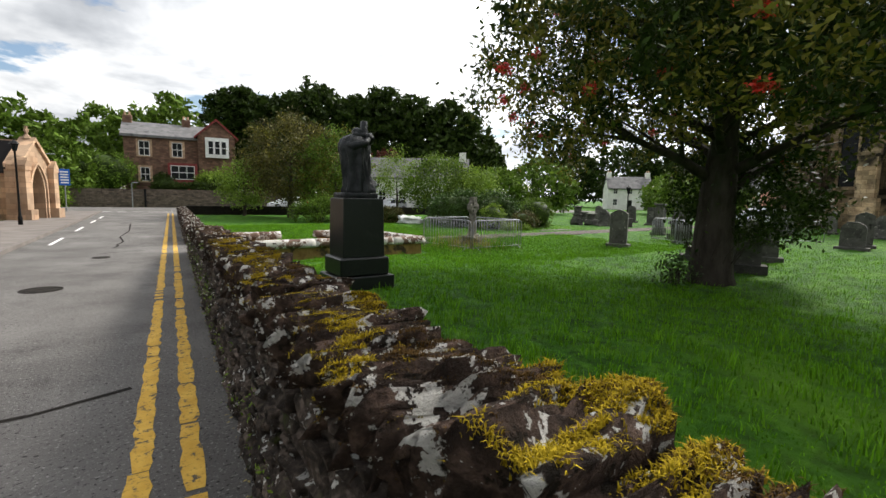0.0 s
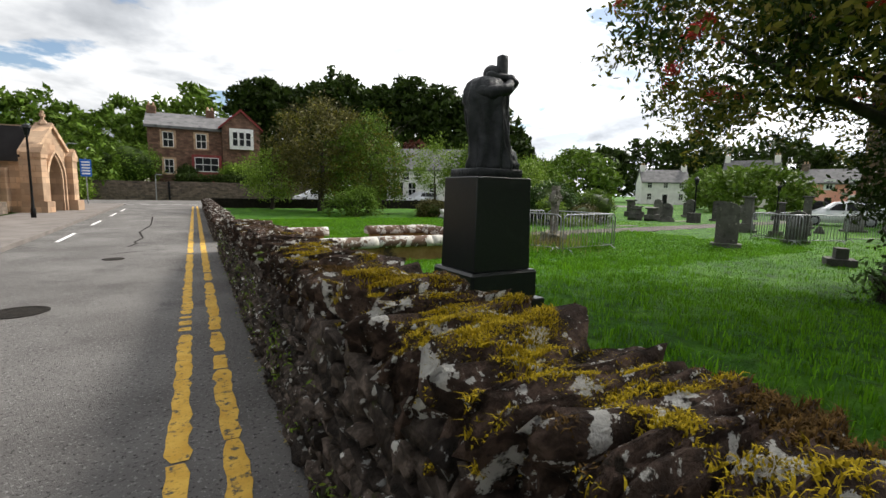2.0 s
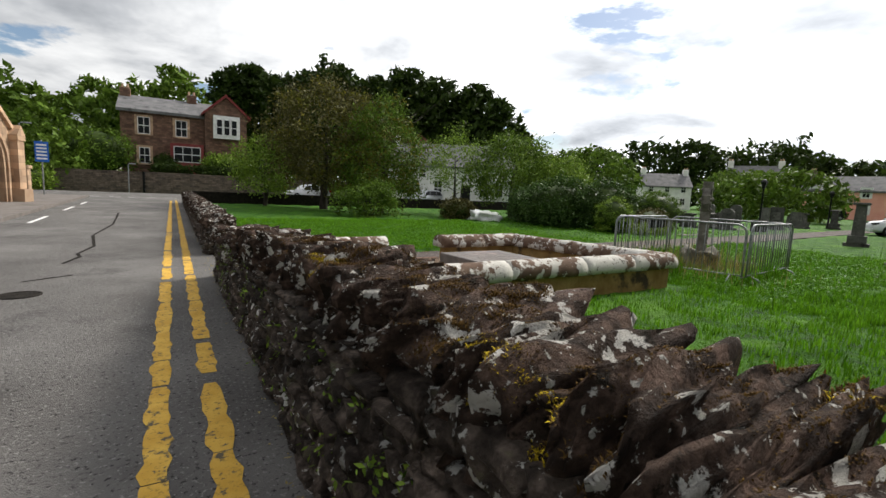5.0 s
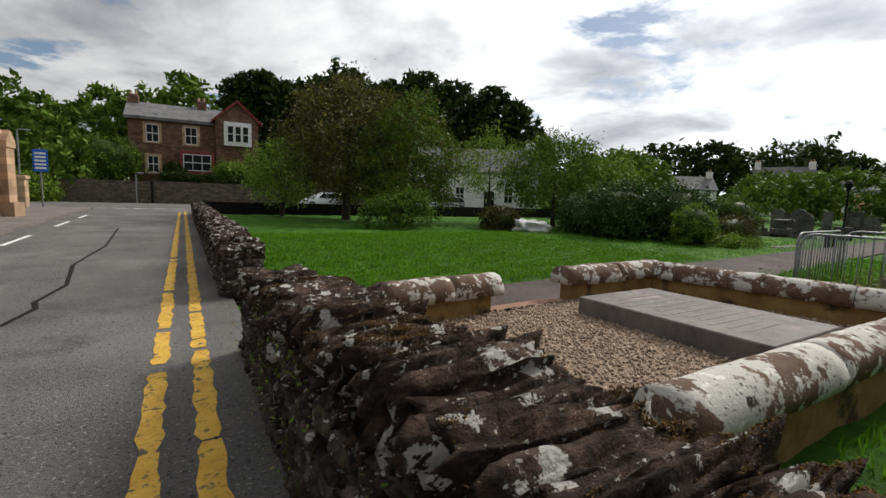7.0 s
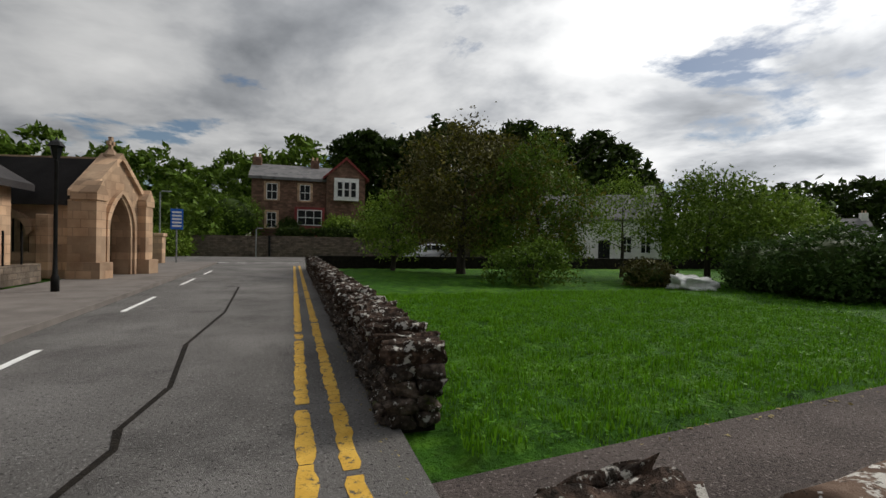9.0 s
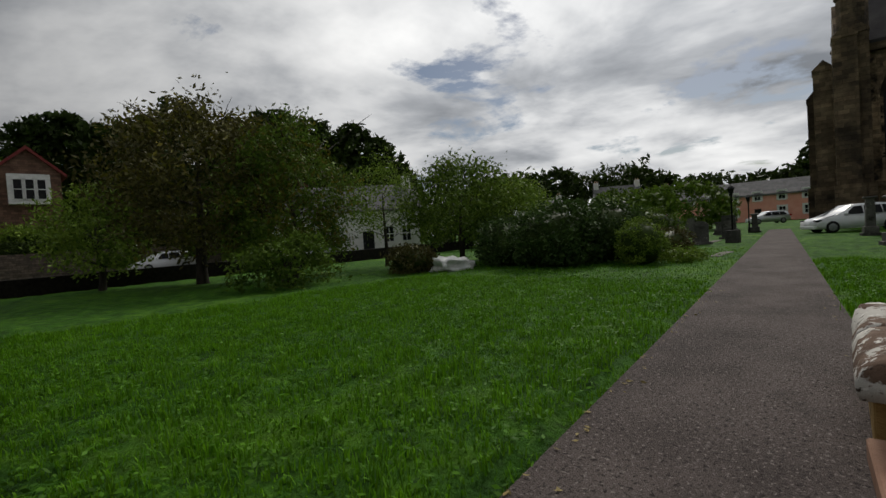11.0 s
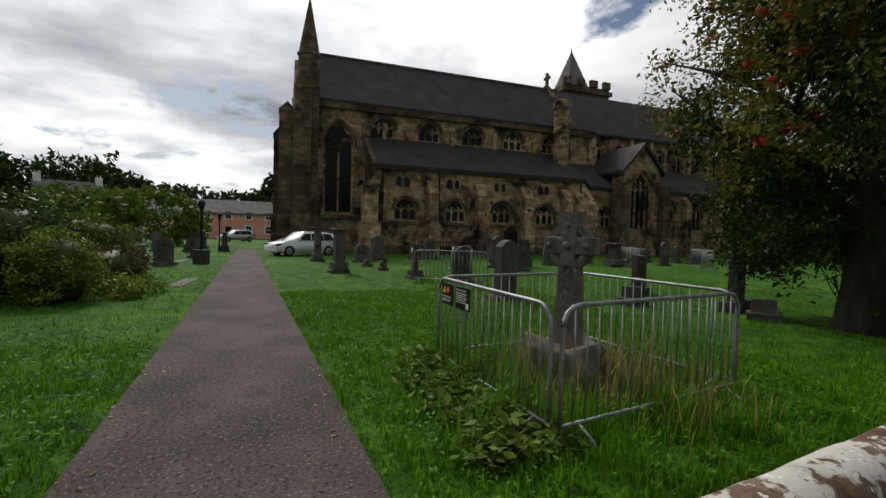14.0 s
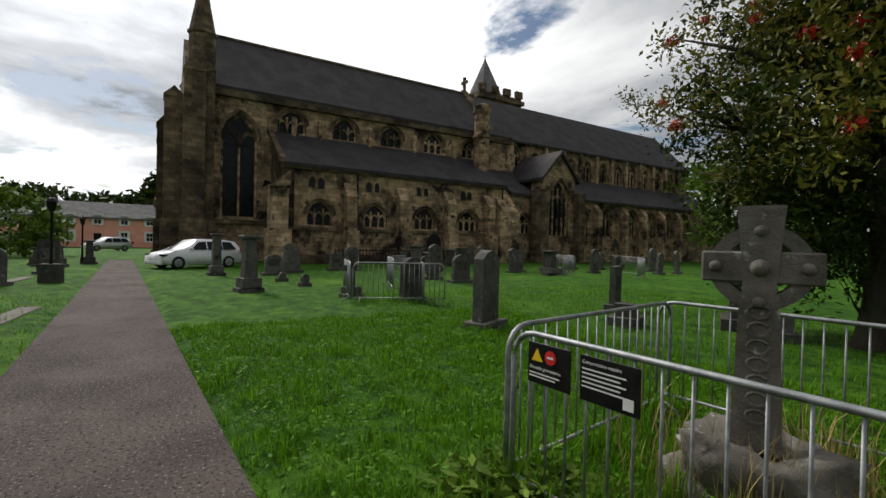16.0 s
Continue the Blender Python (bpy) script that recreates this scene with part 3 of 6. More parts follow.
class Joined:
    """Collects placed copies of meshes into one."""

    def __init__(self):
        self.v, self.f, self.n = [], [], 0
        self.cache = {}

    def add(self, me, m):
        if me.name not in self.cache:
            self.cache[me.name] = (np.array([v.co for v in me.vertices]), [tuple(p.vertices) for p in me.polygons])
        co, fs = self.cache[me.name]
        a = np.array(m)
        self.v.append(co @ a[:3, :3].T + a[:3, 3])
        self.f += [tuple(i + self.n for i in f) for f in fs]
        self.n += len(co)

    def out(self):
        return (np.concatenate(self.v).tolist(), [], self.f)


def piece(name, me, parent, m):
    o = new(name, me)
    o.parent = parent
    o.matrix_basis = m
    return o


def stone_face(wall, x, y0, y1, near, side, seed):
    """Rubble stones in the face of the wall at x."""
    r = random.Random(seed)
    rest, count = Joined(), 0
    z = 0.02
    while z < 1.12:
        h = r.uniform(0.04, 0.10)
        y = y0 + r.uniform(0, 0.1)
        while y < y1:
            w = r.uniform(0.07, 0.27)
            top = wall_top(y) - 0.02
            if z + h * 0.6 < top and y + w < y1 + 0.08:
                m = Matrix.LocRotScale((x + side * r.uniform(-0.012, 0.03), y + w / 2, z + h / 2 + r.uniform(-0.02, 0.02)), Euler((r.uniform(-0.12, 0.12), r.uniform(-0.1, 0.1), r.uniform(-0.05, 0.05))), (0.16, w * 1.0, h * 1.02))
                if near and near[0] < y < near[1] and count < 290:
                    piece("stone", r.choice(ROCKS), wall, m)
                    count += 1
                else:
                    rest.add(r.choice(ROCKS), m)
            y += w + 0.008
        z += h + 0.006
    o = part("small_stones", rest.out(), WALLSTONE_I, wall, "", True)
    tagged(o, kind="stuff")


WALLSTONE_I = material("wall_stone_joined", [(0.25, (0.010, 0.008, 0.006)), (0.5, (0.060, 0.046, 0.037)), (0.72, (0.18, 0.14, 0.115))], scale=20, bump=1.0, bump_scale=90, dist=0.03, vary=0.6, island=True, second=[((0.46, 0.45, 0.42), 13, 0.605, 0.62), ((0.045, 0.06, 0.010), 5, 0.60, 0.70)])


def cope_row(wall, y0, y1, seed, parts_to, xc=0.235):
    r = random.Random(seed)
    rest, every, y = Joined(), Joined(), y0
    while y < y1:
        w = r.uniform(0.045, 0.10) if r.random() < 0.85 else r.uniform(0.11, 0.18)
        w = min(w, y1 - y + 0.03)
        h = r.uniform(0.19, 0.30)
        top = wall_top(y)
        m = Matrix.LocRotScale((xc + r.uniform(-0.02, 0.02), y + w / 2, top + h * 0.14 + r.uniform(-0.02, 0.03)), Euler((r.uniform(0.15, 0.45), r.uniform(-0.08, 0.08), r.uniform(-0.12, 0.12))), (r.uniform(0.42, 0.50), w * 1.15, h))
        k = r.randrange(len(COPES))
        if y < parts_to:
            piece("cope_stone", COPES[k], wall, m)
        else:
            rest.add(COPES[k], m)
        every.add(COPES[k], m)
        y += w
    if rest.n:
        tagged(part("far_cope_stones", rest.out(), COPESTONE, wall, "", True), kind="stuff")
    v, _, f = every.out()
    return BVHTree.FromPolygons(v, f)


def moss(wall, cover, y0, y1, count, seed, mat, keep, length, name):
    """Moss blades in patches, rooted on the cope stones."""
    r = np.random.default_rng(seed)
    roots = []
    for x, y, j in zip(r.uniform(-0.04, 0.50, count), r.uniform(y0, y1, count), r.uniform(-0.1, 0.1, count)):
        if noise.noise(Vector((x * 2.6, y * 1.5, seed))) + 0.5 * noise.noise(Vector((x * 9, y * 9, seed))) + j < keep:
            continue
        hit = cover.ray_cast(Vector((x, y, 2.0)), Vector((0, 0, -1)))
        if hit[0] is not None and hit[0].z > wall_top(y) - 0.12:
            roots.append((x, y, hit[0].z - 0.004))
    if roots:
        tagged(part(name, blades(roots, length, 0.0022, seed, 1.1), mat, wall), kind="stuff")


# ---- tomb enclosure beside the path ----
NW, G1, G2, NE, SE, SW = (1.25, 12.60), (2.42, 12.70), (3.76, 12.84), (5.45, 12.90), (6.05, 9.95), (1.50, 9.85)


def coping_run(a, b, label, cuts):
    """A kerb wall with rounded coping stones laid end to end."""
    d = Vector((b[0] - a[0], b[1] - a[1]))
    t = thing("tomb_kerb", (*a, 0.0), math.degrees(math.atan2(d.y, d.x)), label, "stone kerb", "kerbs round the tomb")
    part("base_course", boxes((0.0, d.length, -0.11, 0.11, -0.1, 0.34), bevel=0.01), KERBSTONE, t, "yellowed sandstone base course")
    prof = [(-0.17, 0.34), (-0.18, 0.41), (-0.15, 0.49), (-0.085, 0.545), (0.0, 0.562), (0.085, 0.545), (0.15, 0.49), (0.18, 0.41), (0.17, 0.34)]
    xs = [-0.12] + [d.length * c for c in cuts] + [d.length + 0.12]
    for i, (p, q) in enumerate(zip(xs, xs[1:])):
        bm = bmesh.new()
        n = max(2, int((q - p) / 0.12))
        rings = []
        for k in range(n + 1):
            x = p + 0.006 + (q - p - 0.012) * k / n
            rings.append([bm.verts.new((x, y + 0.012 * noise.noise(Vector((x * 3 + a[0], y * 9, z * 9))), z + 0.014 * noise.noise(Vector((x * 4, y * 8 + a[1], 3))))) for y, z in prof])
        for r0, r1 in zip(rings, rings[1:]):
            for k in range(len(prof)):
                j = (k + 1) % len(prof)
                bm.faces.new((r0[k], r0[j], r1[j], r1[k]))
        bm.faces.new(rings[0][::-1])
        bm.faces.new(rings[-1])
        part("coping_stone", bm, LICHEN, t, "", True)
    return t


coping_run(NW, G1, "low sandstone kerb with lichened rounded coping by the path", (0.55,))
coping_run(G2, NE, "low sandstone kerb with lichened rounded coping by the gap", (0.5,))
coping_run(NE, SE, "long sandstone kerb with lichened rounded coping", (0.22, 0.48, 0.75))
coping_run(SE, SW, "long sandstone kerb with white lichen on rounded coping", (0.2, 0.42, 0.7))
bm = bmesh.new()
bm.faces.new([bm.verts.new((p[0], p[1], 0.135)) for p in (SW, SE, NE, NW)])
bm.faces.new([bm.verts.new((p[0], p[1], 0.0)) for p in (NW, NE, SE, SW)])
tagged(part("gravel_bed", bm, GRAVEL), "brown gravel bed inside the tomb kerbs", "gravel", kind="structure")
pr = np.random.default_rng(4)
PEBBLES = [rock(k + 60, 1, 0.12) for k in range(3)]
peb = Joined()
for k in range(12000):
    u, v = pr.random(2)
    p = (1 - v) * ((1 - u) * np.array(SW) + u * np.array(SE)) + v * ((1 - u) * np.array(NW) + u * np.array(NE))
    s = pr.uniform(0.010, 0.023)
    peb.add(PEBBLES[k % 3], Matrix.LocRotScale((p[0], p[1], 0.14), Euler(tuple(pr.uniform(0, 3, 3))), (s * 1.3, s, s * 0.7)))
tagged(part("gravel_stones", peb.out(), PEBBLE, None, "", True), "loose brown and buff gravel stones", "gravel", kind="stuff")
whole("threshold_stone", boxes((-0.62, 0.62, -0.15, 0.15, 0, 0.125), bevel=0.012), material("red_threshold", [(0.3, (0.20, 0.11, 0.075)), (0.7, (0.33, 0.20, 0.14))], scale=3, bump=0.4, bump_scale=30), (3.10, 12.78, 0.01), 5, "flat reddish sandstone threshold in the kerb gap", "threshold")
slab = thing("tomb_slab", (4.0, 11.4, 0.0), 2, "flat grey inscribed tomb slab on gravel", "tomb slab")
part("slab", boxes((-0.62, 0.66, -1.05, 0.86, 0.10, 0.325), bevel=0.012), SLAB, slab, "", False)
r = random.Random(9)
for k in range(11):
    y = 0.55 - k * 0.13
    bm = bmesh.new()
    box(bm, -0.5 + r.uniform(0, 0.2), 0.55 - r.uniform(0, 0.4), y, y + 0.04, 0.322, 0.3275)
    part("inscription_line", bm, material("worn_letters", [(0.4, (0.17, 0.15, 0.14)), (0.6, (0.26, 0.23, 0.215))], scale=30, bump=0.3) if k == 0 else bpy.data.materials["worn_letters"], slab)

# ---- monument ----
PED = (2.2, 4.79)
mon = thing("statue_pedestal", (*PED, 0.0), 3, "polished dark granite pedestal on stepped plinth", "pedestal")
part("plinth", boxes((-0.475, 0.475, -0.435, 0.435, 0.02, 0.46), bevel=0.012), GRANITE, mon)
part("step", boxes((-0.415, 0.415, -0.37, 0.37, 0.46, 0.755), bevel=0.025), GRANITE, mon)
bm = bmesh.new()
box(bm, -0.355, 0.355, -0.305, 0.305, 0.755, 1.685, bevel=0.008)
for v in bm.verts:
    if v.co.z > 1.3:
        v.co.x *= 0.95
        v.co.y *= 0.95
part("shaft", bm, GRANITE, mon)


def robed_figure():
    """A heavy robe with folds, a shawled back, and arms round an upright cross; one cast piece."""
    bm = bmesh.new()
    box(bm, -0.30, 0.26, -0.25, 0.25, 0.0, 0.085, 0.012)
    n, rings = 72, []
    prof = [(0.07, 0.235, 0.215, 0.0), (0.12, 0.24, 0.215, 0.005), (0.20, 0.225, 0.20, 0.01), (0.32, 0.215, 0.19, 0.005), (0.45, 0.22, 0.185, -0.01), (0.58, 0.225, 0.18, -0.025), (0.66, 0.24, 0.185, -0.03), (0.70, 0.235, 0.185, -0.035), (0.74, 0.25, 0.195, -0.04), (0.84, 0.245, 0.19, -0.04), (0.92, 0.215, 0.17, -0.035), (0.97, 0.16, 0.13, -0.03), (1.0, 0.09, 0.08, -0.02), (1.01, 0.03, 0.03, -0.02)]
    for h, a, b, dx in prof:
        row = []
        for k in range(n):
            th = k * math.tau / n
            deep = 1.5 if h < 0.66 else 0.8
            f = 1 + deep * (0.075 * math.sin(4 * th + 2.6 * h) + 0.06 * math.sin(9 * th - 6 * h) + 0.035 * math.sin(15 * th + 9 * h))
            f += 0.09 * noise.noise(Vector((math.cos(th) * 2.2, math.sin(th) * 2.2, h * 3.5)))
            row.append(bm.verts.new((dx + a * f * math.cos(th), b * f * math.sin(th), h)))
        rings.append(row)
    for r0, r1 in zip(rings, rings[1:]):
        for k in range(n):
            bm.faces.new((r0[k], r0[(k + 1) % n], r1[(k + 1) % n], r1[k]))
    bm.faces.new(rings[0][::-1])
    bm.faces.new(rings[-1])
    # broken rock against the robe's hem
    for q in range(5):
        c = Vector((0.17 + 0.03 * (q % 2), -0.10 + 0.05 * q, 0.14 + 0.075 * (q % 3)))
        for v in bmesh.ops.create_icosphere(bm, subdivisions=3, radius=0.125 - 0.012 * (q % 3))["verts"]:
            v.co = v.co * (1 + 0.35 * noise.noise(v.co * 11 + Vector((q, 0, 0)))) + c
    # upright beam of the cross, crossbar, arms and bowed head
    box(bm, 0.05, 0.145, -0.10, -0.01, 0.55, 1.215, 0.012)
    box(bm, -0.10, 0.235, -0.12, -0.02, 0.955, 1.035, 0.02)
    tube(bm, [(-0.21, 0.02, 0.84), (-0.13, -0.16, 0.80), (0.06, -0.20, 0.86), (0.13, -0.15, 0.93)], [0.085, 0.075, 0.06, 0.045], 10)
    tube(bm, [(0.14, 0.06, 0.93), (0.22, -0.02, 0.92), (0.20, -0.12, 0.95), (0.12, -0.14, 0.99)], [0.075, 0.07, 0.055, 0.04], 10)
    for v in bmesh.ops.create_icosphere(bm, subdivisions=3, radius=0.085)["verts"]:
        v.co = Vector((v.co.x * 0.95, v.co.y * 1.1, v.co.z)) + Vector((-0.01, -0.02, 1.03))
    return bm


whole("statue", robed_figure(), BRONZE, (*PED, 1.685), 3, "dark bronze statue of a robed figure on the pedestal", "statue", smooth=True)

# ---- crowd barriers ----


def barrier_mesh(length, signs=False):
    t = thing("crowd_barrier", (0, 0, 0), 0, "galvanised steel crowd barrier with upright bars on grass", "barrier", "crowd barriers")
    L, H, r, c = length, 1.02, 0.017, 0.16
    left = [(0, 0, 0.14), (0, 0, 0.5), (0, 0, H - c)] + [(c - c * math.cos(a), 0, H - c + c * math.sin(a)) for a in (0.4, 0.8, 1.2, 1.57)]
    right = [(L - x, y, z) for x, y, z in left[::-1]]
    bm = bmesh.new()
    tube(bm, left + right, r, 8)
    tube(bm, [(0.0, 0, 0.16), (L, 0, 0.16)], r * 0.85, 8)
    part("frame", bm, STEEL, t, "", True)
    n = int(L / 0.125)
    for k in range(1, n):
        x = L * k / n
        top = H if c < x < L - c else H - c + math.sqrt(max(0, c * c - (c - min(x, L - x)) ** 2))
        bm = bmesh.new()
        tube(bm, [(x, 0, 0.16), (x, 0, top)], 0.0075, 5)
        part("bar", bm, STEEL, t, "", True)
    for x in (0.18, L - 0.18):
        bm = bmesh.new()
        tube(bm, [(x, -0.19, 0.0), (x, -0.15, 0.08), (x, 0, 0.155), (x, 0.15, 0.08), (x, 0.19, 0.0)], 0.014, 6)
        part("foot", bm, STEEL, t, "", True)
    return t


def between(a, b, z=0.0):
    d = Vector((b[0] - a[0], b[1] - a[1]))
    return pose(a[0], a[1], z, 0, 0, math.degrees(math.atan2(d.y, d.x))), d.length


FL, FM, FR, FQ = (9.36, 12.08), (7.20, 11.85), (7.72, 9.60), (9.88, 9.86)
m0, L0 = between((FL[0] - 0.03, FL[1]), (FM[0] + 0.05, FM[1]))
bar_a = barrier_mesh(L0)
bar_a.matrix_world = m0
proto = barrier_mesh(2.25)
proto.matrix_world = between((FM[0], FM[1] - 0.06), FR)[0]
for a, b in (((7.77, 9.56), FQ), (FQ, (9.42, 12.04)),
             ((18.0, 10.4), (17.3, 8.9)), ((17.25, 8.85), (19.4, 8.0)), ((18.05, 10.45), (20.1, 10.0)),
             ((20.3, 8.4), (22.3, 7.8)), ((22.4, 7.8), (24.0, 6.4)), ((26.0, 1.6), (27.6, 0.2)), ((24.0, -2.0), (25.2, -3.8)), ((25.2, -3.9), (27.2, -4.4)),
             ((21.5, -4.2), (22.6, -6.1)), ((22.7, -6.2), (24.6, -6.9))):
    copy_thing(proto, between(a, b)[0])


def warning_sign(at, m, w, h, round_too):
    s = thing("warning_sign", (0, 0, 0), 0, "black warning sign with white lettering on the barrier" if round_too else "black notice with white lettering fixed to the barrier", "sign", "signs on the barrier")
    s.matrix_world = m @ pose(*at)
    part("board", boxes((0, w, -0.004, 0.003, -h, 0), bevel=0.0015), BLACKPAINT, s)
    if round_too:
        bm = bmesh.new()
        prism(bm, [(0.03, -0.10), (0.11, -0.10), (0.07, -0.03)], -0.007, -0.0045)
        part("triangle", bm, SIGNYEL, s, "yellow warning triangle")
        bm = bmesh.new()
        prism(bm, [(0.165 + 0.038 * math.cos(k * math.tau / 20), -0.066 + 0.038 * math.sin(k * math.tau / 20)) for k in range(20)], -0.007, -0.0045)
        part("disc", bm, SIGNRED, s, "red no-entry disc")
        part("bar", boxes((0.143, 0.187, -0.0085, -0.0072, -0.072, -0.060)), FRAMEWHITE, s)
    txt = bpy.data.curves.new("lettering", "FONT")
    txt.body = "Unstable gravestones" if round_too else "Conservation repairs"
    txt.size, txt.extrude = 0.026, 0.0006
    o = new("lettering", txt)
    o.data.materials.append(FRAMEWHITE)
    o.parent = s
    o.matrix_basis = Matrix.Translation((0.014, -0.0055, -0.145 if round_too else -0.04)) @ pose(0, 0, 0, 90, 0, 0)
    for k in range(2 if round_too else 5):
        z = -0.165 - k * 0.018 if round_too else -0.062 - k * 0.022
        part("text_line", boxes((0.014, w - 0.07 - 0.03 * (k % 2), -0.006, -0.0045, z - 0.007, z)), FRAMEWHITE, s)
    if not round_too:
        part("label", boxes((w - 0.085, w - 0.03, -0.006, -0.0045, -h + 0.02, -h + 0.075)), FRAMEWHITE, s)


warning_sign((0.14, -0.021, 0.98), m0, 0.30, 0.225, True)
warning_sign((0.50, -0.021, 0.98), m0, 0.33, 0.225, False)

# ---- celtic cross ----
cross = thing("celtic_cross", (8.62, 10.85, 0.0), 26, "carved grey stone celtic cross on rough boulder", "cross")
one = Joined()
one.add(rock(77, 8, 0.2), Matrix.LocRotScale((0, 0, 0.14), Euler((0.1, 0, 0.3)), (0.74, 0.6, 0.58)))
part("boulder", one.out(), CROSSSTONE, cross, "rough lichened boulder base", True)
bm = bmesh.new()
prism(bm, [(-0.135, 0.40), (0.135, 0.40), (0.10, 1.40), (-0.10, 1.40)], -0.085, 0.085)
box(bm, -0.31, 0.31, -0.08, 0.08, 1.46, 1.66, 0.012)
prism(bm, [(-0.085, 1.40), (0.085, 1.40), (0.10, 1.66), (0.125, 1.95), (-0.125, 1.95), (-0.10, 1.66)], -0.088, 0.088)
part("shaft", bm, CROSSSTONE, cross)
bm = bmesh.new()
n = 28
ring(bm, [(0.185 * math.cos(k * math.tau / n), 1.56 + 0.185 * math.sin(k * math.tau / n)) for k in range(n)], [(0.27 * math.cos(k * math.tau / n), 1.56 + 0.27 * math.sin(k * math.tau / n)) for k in range(n)], -0.06, 0.06)
part("ring", bm, CROSSSTONE, cross)
for x, z, rr in ((0, 1.56, 0.055), (0.23, 1.56, 0.038), (-0.23, 1.56, 0.038), (0, 1.79, 0.038), (0, 1.34, 0.038)):
    for sgn in (-1, 1):
        bm = bmesh.new()
        bmesh.ops.create_icosphere(bm, subdivisions=2, radius=rr, matrix=Matrix.Translation((x, sgn * 0.085, z)))
        part("boss", bm, CROSSSTONE, cross, "", True)
for k in range(7):
    for sgn in (-1, 1):
        z = 0.62 + k * 0.11
        bm = bmesh.new()
        a = [(0.055 * math.cos(q * math.tau / 10), sgn * 0.087, z + 0.045 * math.sin(q * math.tau / 10)) for q in range(11)]
        tube(bm, a, 0.011, 5, False)
        part("knotwork", bm, CROSSSTONE, cross)

cross.scale = (0.95, 0.95, 0.91)

# ---- gravestones ----


def headstone(at, rz, w, h, d, style, label, lean=0.0):
    t = thing("gravestone", at, rz, label, "gravestone", "gravestones")
    t.matrix_world = pose(*at, lean, 0, rz)
    part("base", boxes((-w * 0.68, w * 0.68, -d * 1.2, d * 1.2, -0.12, 0.14), bevel=0.012), GRAVE, t)
    bm = bmesh.new()
    if style == "round":
        out = [(-w / 2, 0.14), (w / 2, 0.14)] + [(w / 2 * math.cos(a), h - w / 2 * 0.75 + w / 2 * 0.75 * math.sin(a)) for a in np.linspace(0, math.pi, 11)]
    elif style == "point":
        out = [(-w / 2, 0.14), (w / 2, 0.14), (w / 2, h - 0.16), (w * 0.28, h - 0.06), (0, h), (-w * 0.28, h - 0.06), (-w / 2, h - 0.16)]
    elif style == "square":
        out = [(-w / 2, 0.14), (w / 2, 0.14), (w * 0.48, h), (-w * 0.48, h)]
    else:
        out = [(-w * 0.4, 0.14), (w * 0.4, 0.14), (w * 0.28, h * 0.55), (w * 0.28, h), (-w * 0.28, h), (-w * 0.28, h * 0.55)]
    if style == "cross":
        prism(bm, [(-0.09, 0.14), (0.09, 0.14), (0.07, h), (-0.07, h)], -0.06, 0.06)
        box(bm, -w / 2, w / 2, -0.058, 0.058, h * 0.66, h * 0.80)
        part("upright", bm, GRAVE, t)
        part("step", boxes((-w * 0.5, w * 0.5, -0.18, 0.18, 0.14, 0.32), bevel=0.01), GRAVE, t)
        return t
    if style == "pillar":
        part("die", boxes((-w * 0.5, w * 0.5, -w * 0.5, w * 0.5, 0.14, 0.42), bevel=0.01), GRAVE, t)
        prism(bm, [(-w * 0.34, 0.42), (w * 0.34, 0.42), (w * 0.28, h - 0.1), (-w * 0.28, h - 0.1)], -w * 0.3, w * 0.3)
        part("pillar", bm, GRAVE, t)
        part("cap", boxes((-w * 0.46, w * 0.46, -w * 0.42, w * 0.42, h - 0.1, h), bevel=0.03), GRAVE, t)
        return t
    prism(bm, out, -d / 2, d / 2)
    part("slab", bm, GRAVE, t)
    part("inscription", boxes((-w * 0.33, w * 0.33, -d / 2 - 0.004, -d / 2 + 0.002, h * 0.45, h * 0.78)), GRAVE, t)
    return t


for at, rz, w, h, d, st in (((28.2, 13.05, 0), -80, 0.5, 1.75, 0.2, "pillar"), ((21.45, 12.42, 0), -75, 0.55, 1.65, 0.2, "pillar"), ((19.06, 10.1, 0), -75, 0.42, 1.12, 0.15, "cross"),
                            ((17.9, 8.9, 0), -70, 0.62, 1.15, 0.16, "round"), ((14.1, 9.1, 0), -62, 0.62, 1.42, 0.2, "point"), ((15.1, 4.6, 0), -60, 0.75, 1.05, 0.14, "square"),
                            ((22.6, 10.6, 0), -70, 0.26, 0.42, 0.12, "round"), ((24.7, 11.0, 0), -70, 0.3, 0.36, 0.12, "point"), ((25.4, -3.1, 0), -65, 0.4, 0.42, 0.2, "round"),
                            ((12.6, 3.95, 0), -60, 0.8, 1.15, 0.2, "square"),
                            ((11.6, 4.35, -0.1), 40, 0.45, 0.42, 0.25, "square"), ((13.6, 6.0, -0.03), 30, 0.45, 0.4, 0.25, "square")):
    headstone(at, rz, w, h, d, st, {"pillar": "weathered grey stone memorial pillar with cap on grass", "cross": "plain grey stone cross on stepped base", "round": "grey round-topped gravestone on grass", "point": "tall dark grey gravestone with pointed top", "square": "dark grey square gravestone slab on grass"}[st], random.Random(int(at[0] * 10)).uniform(-2, 2))
r = random.Random(21)
for k in range(34):
    x, y = r.uniform(22, 37), r.uniform(-13, 11)
    if x > 37.5 - 0.17 * (15 - y) * 0 - 2 and y > 8:
        continue
    st = r.choice(("round", "point", "square", "round", "pillar"))
    headstone((x, y, 0), -75 + r.uniform(-8, 8), r.uniform(0.5, 0.8), r.uniform(0.8, 1.5), 0.16, st, "weathered grey gravestone standing in the church lawn", r.uniform(-4, 4))
